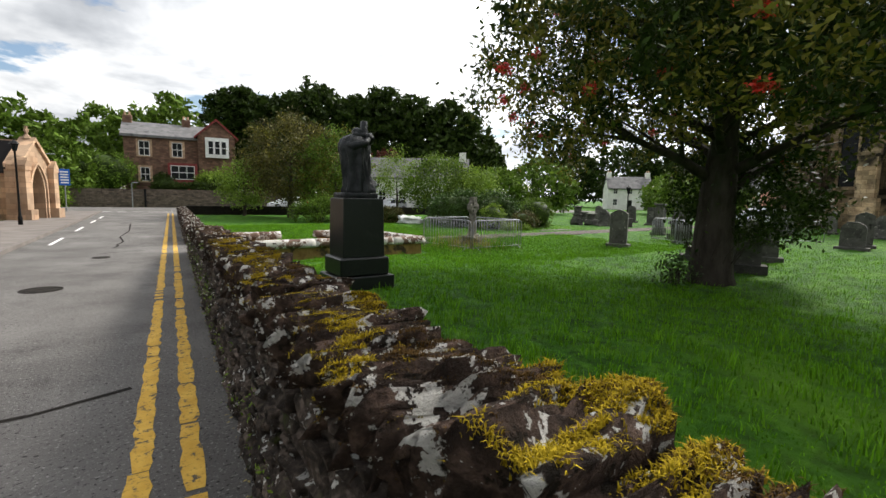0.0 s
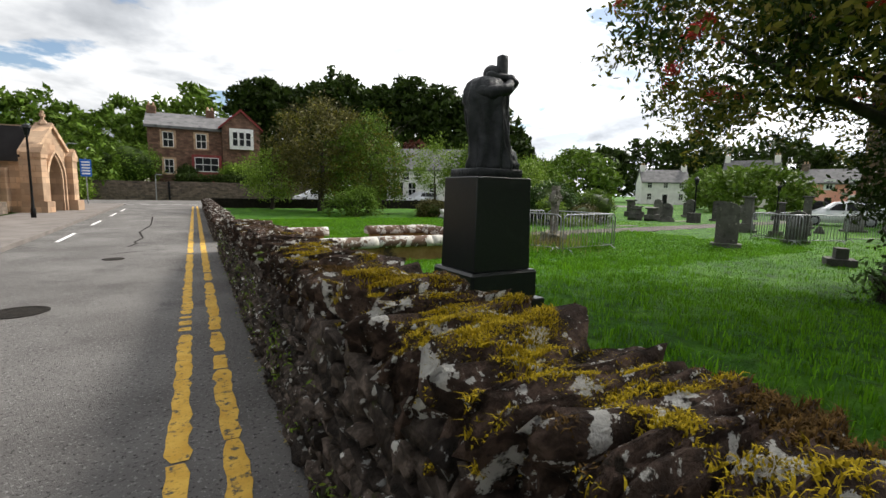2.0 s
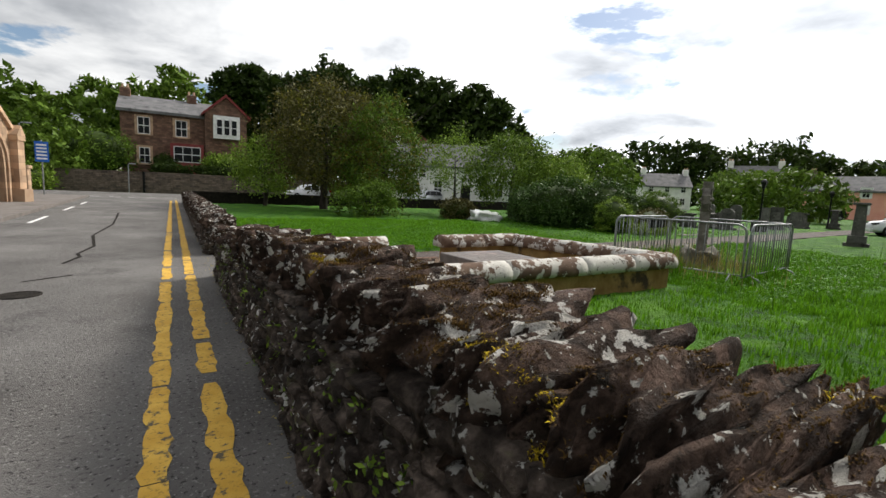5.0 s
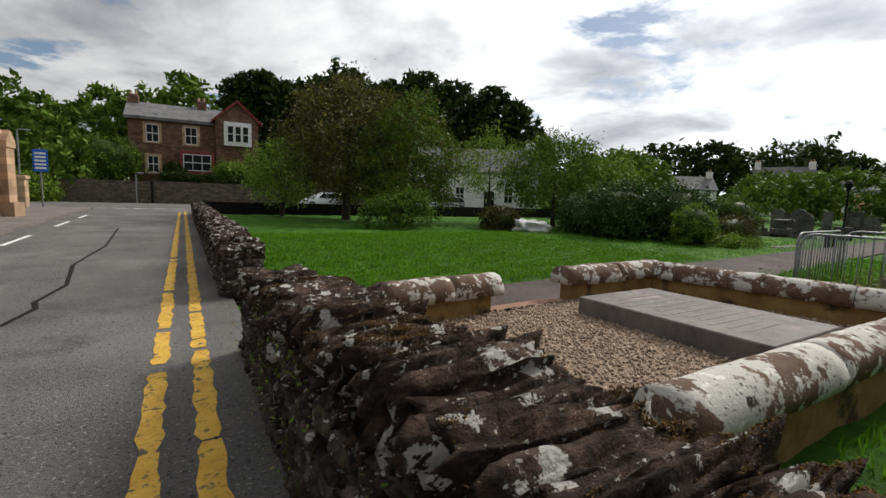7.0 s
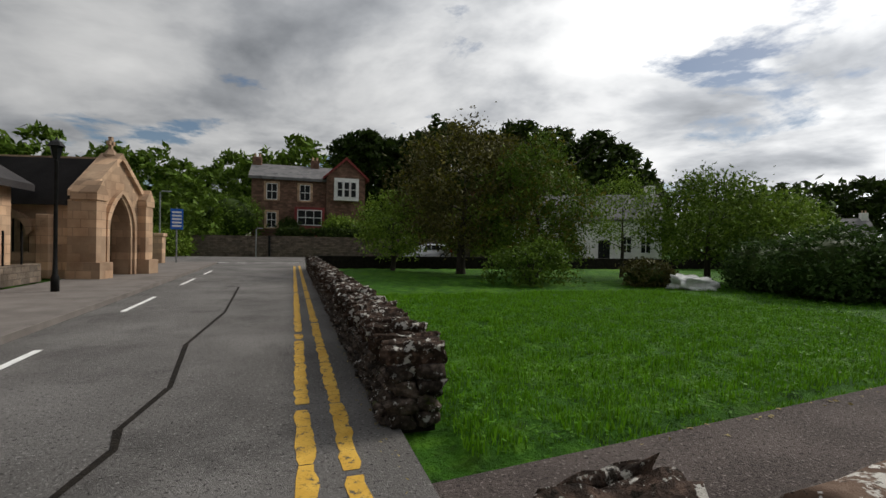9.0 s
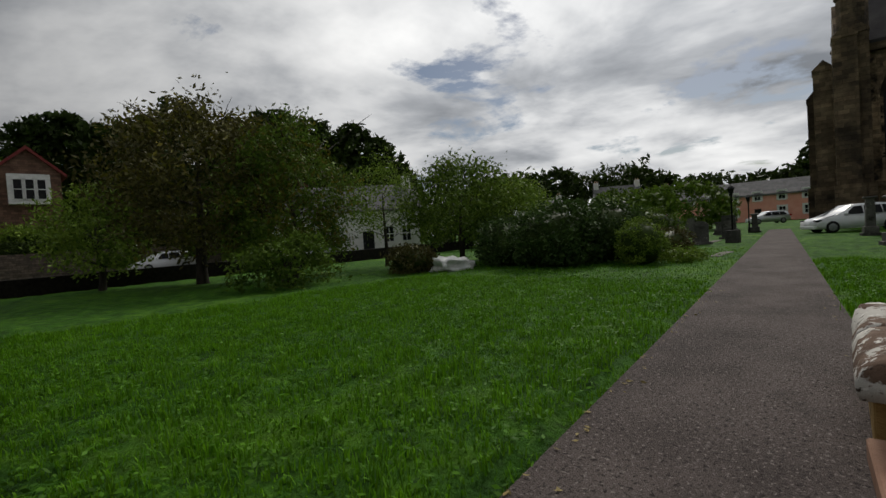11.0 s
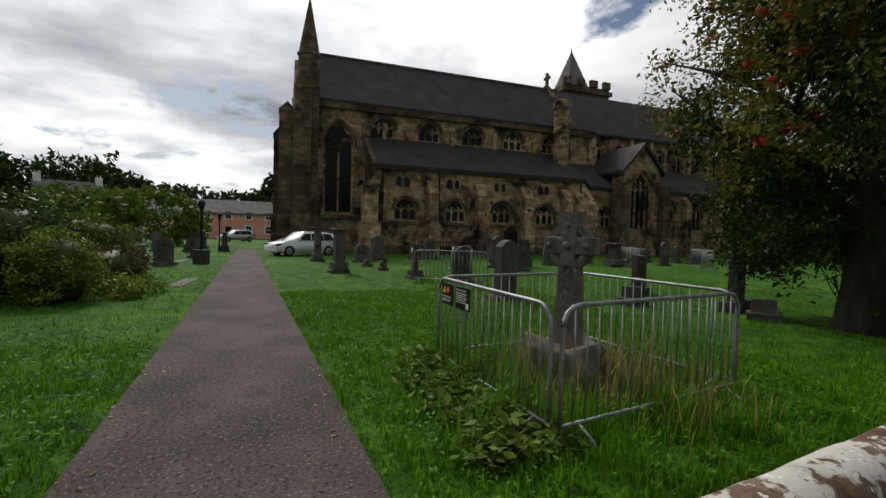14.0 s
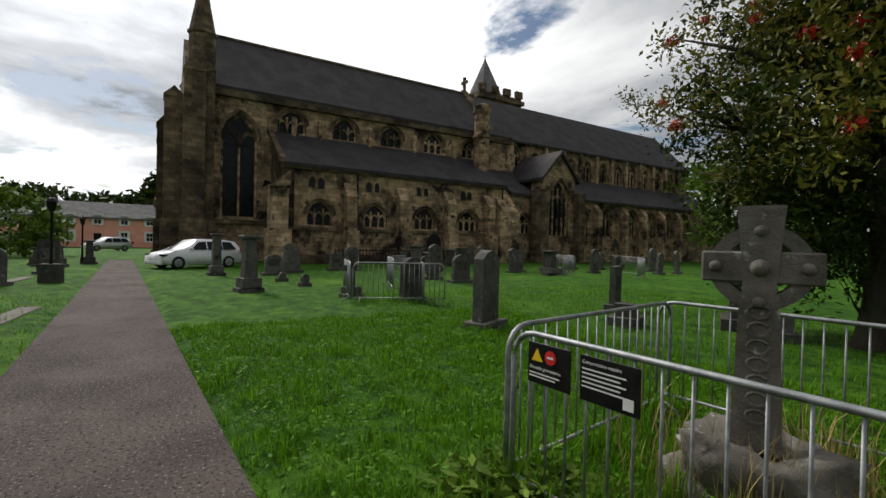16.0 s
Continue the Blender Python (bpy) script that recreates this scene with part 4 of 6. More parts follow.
for k in range(16):
    x, y = r.uniform(24, 40), r.uniform(18.8, 24.5)
    headstone((x, y, 0), -85 + r.uniform(-8, 8), r.uniform(0.5, 0.8), r.uniform(0.7, 1.4), 0.16, r.choice(("round", "square", "pillar")), "old grey gravestone beyond the path", r.uniform(-4, 4))


def lamp_post(at, h, base, label):
    t = thing("street_lamp", at, 0, label, "lamp post", "lamp posts")
    bm = bmesh.new()
    lathe(bm, [(0.09, 0), (0.09, 0.35), (0.06, 0.42), (0.045, 0.9), (0.04, h - 0.55), (0.06, h - 0.52), (0.03, h - 0.48)], 10)
    part("post", bm, BLACKPAINT, t, "", True)
    bm = bmesh.new()
    lathe(bm, [(0.07, h - 0.48), (0.15, h - 0.16), (0.13, h - 0.16)], 6)
    part("lantern", bm, GLASS, t)
    bm = bmesh.new()
    lathe(bm, [(0.19, h - 0.16), (0.12, h - 0.06), (0.03, h), (0.01, h + 0.06)], 8)
    part("cap", bm, BLACKPAINT, t)
    if base:
        part("plinth", boxes((-0.28, 0.28, -0.28, 0.28, -0.1, 0.62), bevel=0.02), GRAVE, t, "square stone plinth")
    return t


lamp_post((25.9, 17.85, 0), 2.75, True, "black lamp post on square stone plinth")
lamp_post((38.0, 19.2, 0), 2.6, False, "black lamp post near the church")
lamp_post((-6.3, 25.2, 0.11), 3.75, False, "black street lamp post on the footway")
for x0, x1, y in ((17.2, 19.4, 16.75), (25.5, 28.2, 19.0)):
    whole("flat_stone_edging", boxes((x0, x1, y - 0.18, y + 0.18, -0.02, 0.05), bevel=0.012), PAVE, (0, 0, 0), 0, "flat pale stone edging set in grass", "edging", "stone edgings")

# ---- cars ----


def car(at, rz, paint, label, L=4.2, H=1.5, W=1.75, estate=False):
    t = thing("parked_car", at, rz, label, "car", "parked cars")
    rear = [(L * 0.985, 0.95), (L * 0.93, H * 0.93), (L * 0.80, H)] if estate else [(L * 0.985, 0.95), (L * 0.90, H * 0.93), (L * 0.72, H * 0.995)]
    out = [(0.12, 0.24), (L * 0.16, 0.22), (L * 0.84, 0.22), (L * 0.985, 0.30), (L * 0.998, 0.62)] + rear + [(L * 0.52, H), (L * 0.42, H * 0.96), (L * 0.27, 0.93), (L * 0.08, 0.80), (0.02, 0.66), (0.0, 0.40)]
    bm = bmesh.new()
    prism(bm, out, -W / 2, W / 2)
    bmesh.ops.bevel(bm, geom=[e for e in bm.edges if abs(e.verts[0].co.y - e.verts[1].co.y) < 0.01], offset=0.09, segments=2, affect="EDGES")
    for v in bm.verts:
        if v.co.z > 0.95:
            v.co.y *= 1 - 0.22 * (v.co.z - 0.95) / (H - 0.95)
    part("body", bm, paint, t, "", True)
    for s in (-1, 1):
        y = s * W / 2
        for k, o in enumerate(([(L * 0.33, 0.96), (L * 0.52, 0.96), (L * 0.52, H * 0.92), (L * 0.43, H * 0.9)], [(L * 0.535, 0.96), (L * 0.72, 0.96), (L * 0.71, H * 0.92), (L * 0.535, H * 0.92)], [(L * 0.735, 0.97), (L * 0.9, 0.98), (L * 0.84, H * 0.9), (L * 0.725, H * 0.92)])):
            bm = bmesh.new()
            vs = prism(bm, o, y - s * 0.012, y + s * 0.006)
            for v in bm.verts:
                v.co.y *= 1 - 0.22 * (v.co.z - 0.95) / (H - 0.95)
            part("side_window", bm, GLASS, t)
        for x in (L * 0.19, L * 0.80):
            bm = bmesh.new()
            lathe(bm, [(0.2, -0.1), (0.315, -0.1), (0.325, -0.06), (0.325, 0.06), (0.315, 0.1), (0.2, 0.1)], 20)
            wh = part("wheel", bm, RUBBER, t, "", True)
            wh.matrix_basis = pose(x, y - s * 0.09, 0.325, 90, 0, 0)
            bm = bmesh.new()
            lathe(bm, [(0.20, -0.08), (0.20, 0.08), (0.05, 0.10), (0.01, 0.10)], 12)
            hub = part("rim", bm, STEEL, wh)
            hub.matrix_basis = pose(0, 0, 0.025 * (1 if s < 0 else -1), 0, 0 if s < 0 else 180, 0)
        part("mirror", boxes((L * 0.31, L * 0.345, min(y, y + s * 0.16), max(y, y + s * 0.16), 0.95, 1.07), bevel=0.02), paint, t)
        part("door_handle", boxes((L * 0.48, L * 0.52, min(y, y + s * 0.02), max(y, y + s * 0.02), 0.83, 0.86)), paint, t)
        part("headlight", boxes((0.03, 0.34, s * W / 2 - (0.30 if s > 0 else -0.02), s * W / 2 + (0.006 if s > 0 else 0.30) - (0 if s > 0 else 0.026), 0.63, 0.74), bevel=0.02), GLASS, t)
        part("tail_light", boxes((L * 0.96, L * 1.002, y - 0.12, y + 0.12, 0.80, 1.02), bevel=0.015), LAMPRED, t)
    bm = bmesh.new()
    prism(bm, [(L * 0.285, 0.965), (L * 0.415, H * 0.945), (L * 0.425, H * 0.96), (L * 0.29, 0.985)], -W * 0.40, W * 0.40)
    part("windscreen", bm, GLASS, t)
    part("bumper", boxes((-0.02, 0.16, -W * 0.46, W * 0.46, 0.24, 0.44), bevel=0.04), paint, t)
    return t


car((33.0, 15.65, 0), -62, CARWHITE, "white hatchback car parked beside the church")
car((20.0, 47.5, 0), 10, CARSILVER, "silver car parked before the white cottage")
car((9.0, 52.0, 0), 5, CARWHITE, "white car parked behind the trees")
car((66, 24, 0), -60, CARSILVER, "grey car parked before the pink houses")
car((70, 33, 0), -50, BLACKPAINT, "dark car parked before the pink houses")

# ---- church ----


def blockwork(m, w, h, mortar, dark):
    """Adds coursed blocks to a stone material: tone by block and recessed joints."""
    n, l = m.node_tree.nodes, m.node_tree.links
    b = n["Principled BSDF"]
    co = n.new("ShaderNodeTexCoord")
    sp = n.new("ShaderNodeSeparateXYZ")
    ad = n.new("ShaderNodeMath")
    cb = n.new("ShaderNodeCombineXYZ")
    l.new(co.outputs["Object"], sp.inputs[0])
    l.new(sp.outputs["X"], ad.inputs[0])
    l.new(sp.outputs["Y"], ad.inputs[1])
    l.new(ad.outputs[0], cb.inputs[0])
    l.new(sp.outputs["Z"], cb.inputs[1])
    br = n.new("ShaderNodeTexBrick")
    br.inputs["Scale"].default_value = 1.0
    br.inputs["Brick Width"].default_value, br.inputs["Row Height"].default_value = w, h
    br.inputs["Mortar Size"].default_value = 0.012
    br.inputs["Color1"].default_value, br.inputs["Color2"].default_value, br.inputs["Mortar"].default_value = (0.62, 0.60, 0.56, 1), (1.5, 1.38, 1.22, 1), (*mortar, 1)
    l.new(cb.outputs[0], br.inputs["Vector"])
    mx = n.new("ShaderNodeMix")
    mx.data_type, mx.blend_type = "RGBA", "MULTIPLY"
    mx.inputs[0].default_value = dark
    src = b.inputs["Base Color"].links[0].from_socket
    l.new(src, mx.inputs[6])
    l.new(br.outputs["Color"], mx.inputs[7])
    l.new(mx.outputs[2], b.inputs["Base Color"])


blockwork(SANDSTONE, 0.62, 0.30, (0.55, 0.5, 0.45), 0.9)
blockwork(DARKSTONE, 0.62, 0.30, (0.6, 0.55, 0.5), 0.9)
blockwork(GREYWALL, 0.42, 0.17, (0.55, 0.5, 0.45), 0.85)
blockwork(REDBRICK, 0.45, 0.2, (0.7, 0.65, 0.6), 0.8)
blockwork(PINKSTONE, 0.5, 0.28, (0.7, 0.65, 0.6), 0.6)

church = thing("church", (41.8, 14.9, 0), -86.25, "large weathered gothic sandstone church with dark slate roofs", "church")


def pierced(bm, x0, x1, z0, z1, y0, y1, holes):
    """A wall along x with pointed or square holes through it; each hole has its own stretch of x."""
    cuts, x = [], x0
    for cx, outline in sorted(holes, key=lambda h: h[0]):
        w = max(abs(p[0]) for p in outline)
        if cx - w > x + 1e-4:
            box(bm, x, cx - w, y0, y1, z0, z1)
        lo, hi = min(p[1] for p in outline), max(p[1] for p in outline)
        if lo > z0 + 1e-4:
            box(bm, cx - w, cx + w, y0, y1, z0, lo)
        side = [p for p in outline if p[0] >= -1e-6]
        right = sorted(side, key=lambda p: p[1])
        top = [(p[0], p[1]) for p in right if p[1] > lo + 1e-4]
        for s in (1, -1):
            o = [(cx + s * p[0], p[1]) for p in top]
            poly = o + [(cx, z1), (cx + s * w, z1)]
            clean = []
            for p in poly:
                if not clean or (abs(p[0] - clean[-1][0]) + abs(p[1] - clean[-1][1])) > 1e-4:
                    clean.append(p)
            prism(bm, clean if s > 0 else clean[::-1], y0, y1)
        x = cx + w
    if x < x1 - 1e-4:
        box(bm, x, x1, y0, y1, z0, z1)


def gothic_window(cx, y, w, sill, spring, top, lights, parent=church, hood=True, trac=SANDSTONE):
    o = pointed(w, sill, spring, top)
    win = thing("window", (0, 0, 0), 0)
    win.parent = parent
    win.matrix_world = parent.matrix_world @ pose(cx, y, 0)
    win.matrix_parent_inverse = Matrix()
    win.matrix_basis = pose(cx, y, 0)
    bm = bmesh.new()
    prism(bm, o, 0.30, 0.33)
    part("pane", bm, GLASS, win)
    bm = bmesh.new()
    ring(bm, [(x * 0.86, sill + (z - sill) * 0.95 + 0.02) for x, z in o], o, 0.14, 0.30)
    for k in range(1, lights):
        x = -w / 2 + w * k / lights
        box(bm, x - 0.05 - 0.01 * w, x + 0.05 + 0.01 * w, 0.16, 0.29, sill, spring + (top - spring) * 0.55)
    lw = w / lights
    for k in range(lights):
        x = -w / 2 + lw * (k + 0.5)
        z0 = spring - 0.2 * lw
        i = [(x + p, q) for p, q in pointed(lw * 0.78, z0 - 0.01, z0, z0 + lw * 0.62, 4)]
        u = [(x + p, q) for p, q in pointed(lw * 1.02, z0 - 0.012, z0, z0 + lw * 0.88, 4)]
        ring(bm, i, u, 0.17, 0.28)
    part("tracery", bm, trac, win)
    if hood:
        bm = bmesh.new()
        a = [p for p in o[2:] if p[1] >= spring - 0.01]
        ring(bm, [(x * 1.06, z + 0.04) for x, z in a], [(x * 1.22, z + 0.22) for x, z in a], -0.14, 0.02, False)
        part("hood_mould", bm, DARKSTONE, win)
    return win


def cpart(name, bm, mat, label="", smooth=False, dx=0.0):
    ob = part(name, bm, mat, church, label, smooth)
    ob.location.x = dx
    return ob


AW = [7.7 + 4.3 * k for k in range(4)] + [25.6]
CW = [7.6 + 4.25 * k for k in range(5)]
cler = pointed(2.1, 10.0, 10.55, 11.75)
tall = pointed(2.5, 3.3, 8.9, 11.0)
bm = bmesh.new()
pierced(bm, 1.2, 30.0, 0, 12.6, 0, 0.75, [(3.85, tall)] + [(c, cler) for c in CW])
cpart("nave_wall", bm, SANDSTONE)
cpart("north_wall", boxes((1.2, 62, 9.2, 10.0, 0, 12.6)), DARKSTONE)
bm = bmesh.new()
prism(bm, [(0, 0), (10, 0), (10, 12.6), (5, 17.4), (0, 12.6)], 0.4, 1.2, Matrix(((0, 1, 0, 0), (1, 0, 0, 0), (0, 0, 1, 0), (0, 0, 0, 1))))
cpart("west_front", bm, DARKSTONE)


def gable_roof(x0, x1, y0, y1, eave, ridge, over=0.35, t=0.22):
    ym = (y0 + y1) / 2
    bm = bmesh.new()
    prism(bm, [(y0 - over, eave - over * 0.9), (ym, ridge), (y1 + over, eave - over * 0.9), (y1 + over, eave + t - over * 0.9), (ym, ridge + t), (y0 - over, eave + t - over * 0.9)], x0, x1, Matrix(((0, 1, 0, 0), (1, 0, 0, 0), (0, 0, 1, 0), (0, 0, 0, 1))))
    return bm


cpart("nave_roof", gable_roof(1.0, 28.5, 0, 10, 12.75, 18.0), SLATE, "dark slate roof")
cpart("ridge", boxes((1.0, 28.5, 4.85, 5.15, 18.15, 18.32)), DARKSTONE)
cpart("parapet", boxes((1.6, 29.5, -0.32, 0.0, 11.95, 12.62)), DARKSTONE, "black-stained eaves cornice")
for c in CW + [5.5, 27.0]:
    cpart("pilaster", boxes((c + 2.0, c + 2.3, -0.28, 0, 9.6, 11.2), bevel=0.03), SANDSTONE)
for c in CW:
    gothic_window(c, 0.05, 2.1, 10.0, 10.55, 11.75, 3)
gothic_window(3.85, 0.05, 2.5, 3.3, 8.9, 11.0, 2)
cpart("string_course", boxes((1.9, 5.8, -0.18, 0.0, 2.75, 3.05)), DARKSTONE)

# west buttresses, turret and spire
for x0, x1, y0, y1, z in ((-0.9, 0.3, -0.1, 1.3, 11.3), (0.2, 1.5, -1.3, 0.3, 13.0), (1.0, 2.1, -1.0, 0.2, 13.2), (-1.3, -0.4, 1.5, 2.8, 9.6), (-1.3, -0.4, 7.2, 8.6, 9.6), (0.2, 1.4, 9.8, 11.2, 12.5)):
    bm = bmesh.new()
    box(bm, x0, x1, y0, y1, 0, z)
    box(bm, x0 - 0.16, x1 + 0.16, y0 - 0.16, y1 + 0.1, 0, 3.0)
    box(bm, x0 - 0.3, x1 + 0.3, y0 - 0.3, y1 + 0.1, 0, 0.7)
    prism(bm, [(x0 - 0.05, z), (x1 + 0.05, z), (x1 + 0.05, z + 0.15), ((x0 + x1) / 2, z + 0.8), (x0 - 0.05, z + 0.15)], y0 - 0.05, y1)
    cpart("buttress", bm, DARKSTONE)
for cx, cy, z0, z1, z2, rr in ((1.35, 0.1, 12.4, 16.2, 20.6, 0.85), (1.1, 9.8, 12.0, 15.2, 18.2, 0.7)):
    bm = bmesh.new()
    lathe(bm, [(rr, z0), (rr, z1 - 0.3), (rr * 1.12, z1 - 0.2), (rr * 1.12, z1)], 8, (cx, cy))
    cpart("turret", bm, DARKSTONE)
    bm = bmesh.new()
    lathe(bm, [(rr * 1.0, z1), (rr * 0.08, z2), (rr * 0.2, z2 + 0.1), (0.02, z2 + 0.4)], 8, (cx, cy))
    cpart("spire", bm, DARKSTONE)

# aisle
AISLE = 0.9
aw = pointed(1.9, 2.75, 3.35, 4.45)
bm = bmesh.new()
holes = [(c, aw) for c in AW]
pierced(bm, 5.2, 24.0, 2.5, 5.0, -4.0, -3.4, [h for h in holes if h[0] < 24])
box(bm, 5.2, 24.0, -4.0, -3.4, 5.0, 7.0)
box(bm, 5.2, 24.0, -4.08, -3.4, 0, 2.5)
cpart("aisle_wall", bm, SANDSTONE, dx=AISLE)
bm = bmesh.new()
prism(bm, [(-4.0, 0), (0, 0), (0, 9.7), (-4.0, 7.0)], 5.2, 5.9, Matrix(((0, 1, 0, 0), (1, 0, 0, 0), (0, 0, 1, 0), (0, 0, 0, 1))))
cpart("aisle_gable", bm, DARKSTONE, dx=AISLE)
bm = bmesh.new()
prism(bm, [(-4.35, 6.75), (0, 9.65), (0, 9.9), (-4.35, 7.0)], 5.0, 24.6, Matrix(((0, 1, 0, 0), (1, 0, 0, 0), (0, 0, 1, 0), (0, 0, 0, 1))))
cpart("aisle_roof", bm, SLATE, "dark slate lean-to roof", dx=AISLE)
bm = bmesh.new()
prism(bm, [(-4.5, 6.9), (0, 9.9), (0, 10.25), (-4.5, 7.25)], 4.8, 5.15, Matrix(((0, 1, 0, 0), (1, 0, 0, 0), (0, 0, 1, 0), (0, 0, 0, 1))))
cpart("skew", bm, DARKSTONE, dx=AISLE)
cpart("eaves_course", boxes((5.0, 24.5, -4.22, -4.0, 6.62, 6.86)), DARKSTONE, dx=AISLE)
cpart("string_course", boxes((5.0, 24.4, -4.2, -4.08, 2.35, 2.6)), DARKSTONE, dx=AISLE)
cpart("plinth", boxes((4.6, 24.6, -4.45, -4.08, 0, 0.65), bevel=0.04), DARKSTONE, dx=AISLE)
for c in AW[:4]:
    gothic_window(c + AISLE, -3.95, 1.9, 2.75, 3.35, 4.45, 3)
    for dx in (-0.33, 0.33):
        o = pointed(0.42, 5.35, 5.85, 6.15, 3)
        bm = bmesh.new()
        prism(bm, [(c + dx - 0.3 + x, z) for x, z in o], -4.03, -3.99)
        cpart("small_window", bm, GLASS, dx=AISLE)
        bm = bmesh.new()
        ring(bm, [(c + dx - 0.3 + x, z) for x, z in o], [(c + dx - 0.3 + x * 1.3, z + 0.05) for x, z in o], -4.07, -4.0)
        cpart("window_surround", bm, SANDSTONE, dx=AISLE)
for x in (9.85, 14.1, 18.45, 22.6):
    bm = bmesh.new()
    box(bm, x - 0.38, x + 0.38, -4.7, -4.0, 0, 4.9)
    box(bm, x - 0.45, x + 0.45, -5.0, -4.0, 0, 2.45)
    prism(bm, [(-4.75, 4.9), (-4.0, 4.9), (-4.0, 5.95)], x - 0.42, x + 0.42, Matrix(((0, 1, 0, 0), (1, 0, 0, 0), (0, 0, 1, 0), (0, 0, 0, 1))))
    cpart("buttress", bm, SANDSTONE, dx=AISLE)
bm = bmesh.new()
box(bm, 4.3, 5.3, -4.9, -3.2, 0, 5.2)
box(bm, 4.1, 5.5, -5.1, -3.2, 0, 2.4)
prism(bm, [(4.2, 5.2), (5.4, 5.2), (5.4, 6.3)], -5.0, -3.2)
cpart("corner_buttress", bm, SANDSTONE, dx=AISLE)
for x in (5.65, 10.45, 24.2):
    bm = bmesh.new()
    y = -0.12 if x < 6 else -4.14
    tube(bm, [(x, y, 0.3), (x, y, 10.8 if x < 6 else 6.6)], 0.07, 6)
    cpart("drainpipe", bm, BLACKPAINT, "black iron drainpipe", dx=AISLE)
bm = bmesh.new()
prism(bm, [(16.9 + x, z) for x, z in pointed(1.3, 0, 1.7, 2.4, 4)], -4.5, -4.46)
cpart("doorway", bm, BLACKPAINT, "dark arched doorway", dx=AISLE)
for k in range(30):
    x = 8.2 + k * 0.25
    bm = bmesh.new()
    box(bm, x, x + 0.04, -5.9, -5.86, 0, 1.1)
    cpart("railing_bar", bm, BLACKPAINT, dx=AISLE)
cpart("railing", boxes((8.1, 15.7, -5.91, -5.85, 1.0, 1.06)), BLACKPAINT, dx=AISLE)

# stair turret
bm = bmesh.new()
lathe(bm, [(1.15, 0), (1.15, 2.4), (1.0, 2.7), (1.0, 7.6), (0.72, 8.6), (0.72, 11.6), (0.82, 11.7), (0.82, 12.0), (0.70, 12.1), (0.70, 13.9), (0.86, 14.1), (0.86, 14.7), (0.5, 14.9)], 8, (24.75, -1.4))
cpart("stair_turret", bm, SANDSTONE)
bm = bmesh.new()
box(bm, 24.2, 26.4, -5.0, -2.0, 0, 4.6)
prism(bm, [(-5.0, 4.6), (-2.0, 4.6), (-2.0, 8.0), (-3.2, 7.0)], 24.4, 26.2, Matrix(((0, 1, 0, 0), (1, 0, 0, 0), (0, 0, 1, 0), (0, 0, 0, 1))))
cpart("turret_base", bm, SANDSTONE)

# choir, beyond the gable with the cross
bm = bmesh.new()
prism(bm, [(0, 12.4), (10, 12.4), (10, 13.1), (5, 18.6), (0, 13.1)], 26.9, 27.6, Matrix(((0, 1, 0, 0), (1, 0, 0, 0), (0, 0, 1, 0), (0, 0, 0, 1))))
cpart("cross_gable", bm, DARKSTONE)
bm = bmesh.new()
box(bm, 27.1, 27.4, 4.9, 5.1, 18.2, 20.0)
box(bm, 27.1, 27.4, 4.55, 5.45, 19.3, 19.6)
cpart("gable_cross", bm, DARKSTONE, "stone gable cross")
ch = pointed(1.3, 9.3, 10.8, 11.7, 4)
CX = [30.4 + 2.75 * k for k in range(11)]
bm = bmesh.new()
pierced(bm, 29.0, 62.0, 0, 12.4, 0.1, 0.8, [(c, ch) for c in CX])
cpart("choir_wall", bm, SANDSTONE)
cpart("choir_roof", gable_roof(28.5, 62, 0.1, 9.9, 12.6, 17.9), SLATE, "dark slate choir roof")
for c in CX:
    gothic_window(c, 0.15, 1.3, 9.3, 10.8, 11.7, 2, church, False)
    cpart("pilaster", boxes((c + 1.2, c + 1.55, -0.2, 0.1, 8.6, 12.3)), SANDSTONE)
CA = [27.9, 35.6, 39.4, 43.8, 47.2, 50.6, 54.0]
bm = bmesh.new()
caw = pointed(1.9, 2.75, 4.4, 5.7)
pierced(bm, 26.2, 29.2, 2.5, 6.4, -4.0, -3.4, [(27.9, pointed(1.7, 2.75, 3.4, 4.5))])
pierced(bm, 33.4, 62, 2.5, 6.4, -4.0, -3.4, [(c, caw) for c in CA[1:]])
box(bm, 26.2, 29.2, -4.06, -3.4, 0, 2.5)
box(bm, 33.4, 62, -4.06, -3.4, 0, 2.5)
cpart("choir_aisle_wall", bm, SANDSTONE)
gothic_window(27.9, -3.95, 1.7, 2.75, 3.4, 4.5, 3)
for c in CA[1:]:
    gothic_window(c, -3.95, 1.9, 2.75, 4.4, 5.7, 3)
for c in CA[2:]:
    bm = bmesh.new()
    box(bm, c - 2.0, c - 1.4, -4.7, -4.0, 0, 5.2)
    prism(bm, [(-4.7, 5.2), (-4.0, 5.2), (-4.0, 6.1)], c - 2.0, c - 1.4, Matrix(((0, 1, 0, 0), (1, 0, 0, 0), (0, 0, 1, 0), (0, 0, 0, 1))))
    cpart("buttress", bm, SANDSTONE)
bm = bmesh.new()
prism(bm, [(-4.35, 6.2), (0.1, 9.0), (0.1, 9.25), (-4.35, 6.45)], 26.0, 62, Matrix(((0, 1, 0, 0), (1, 0, 0, 0), (0, 0, 1, 0), (0, 0, 0, 1))))
cpart("choir_aisle_roof", bm, SLATE, "dark slate lean-to roof")
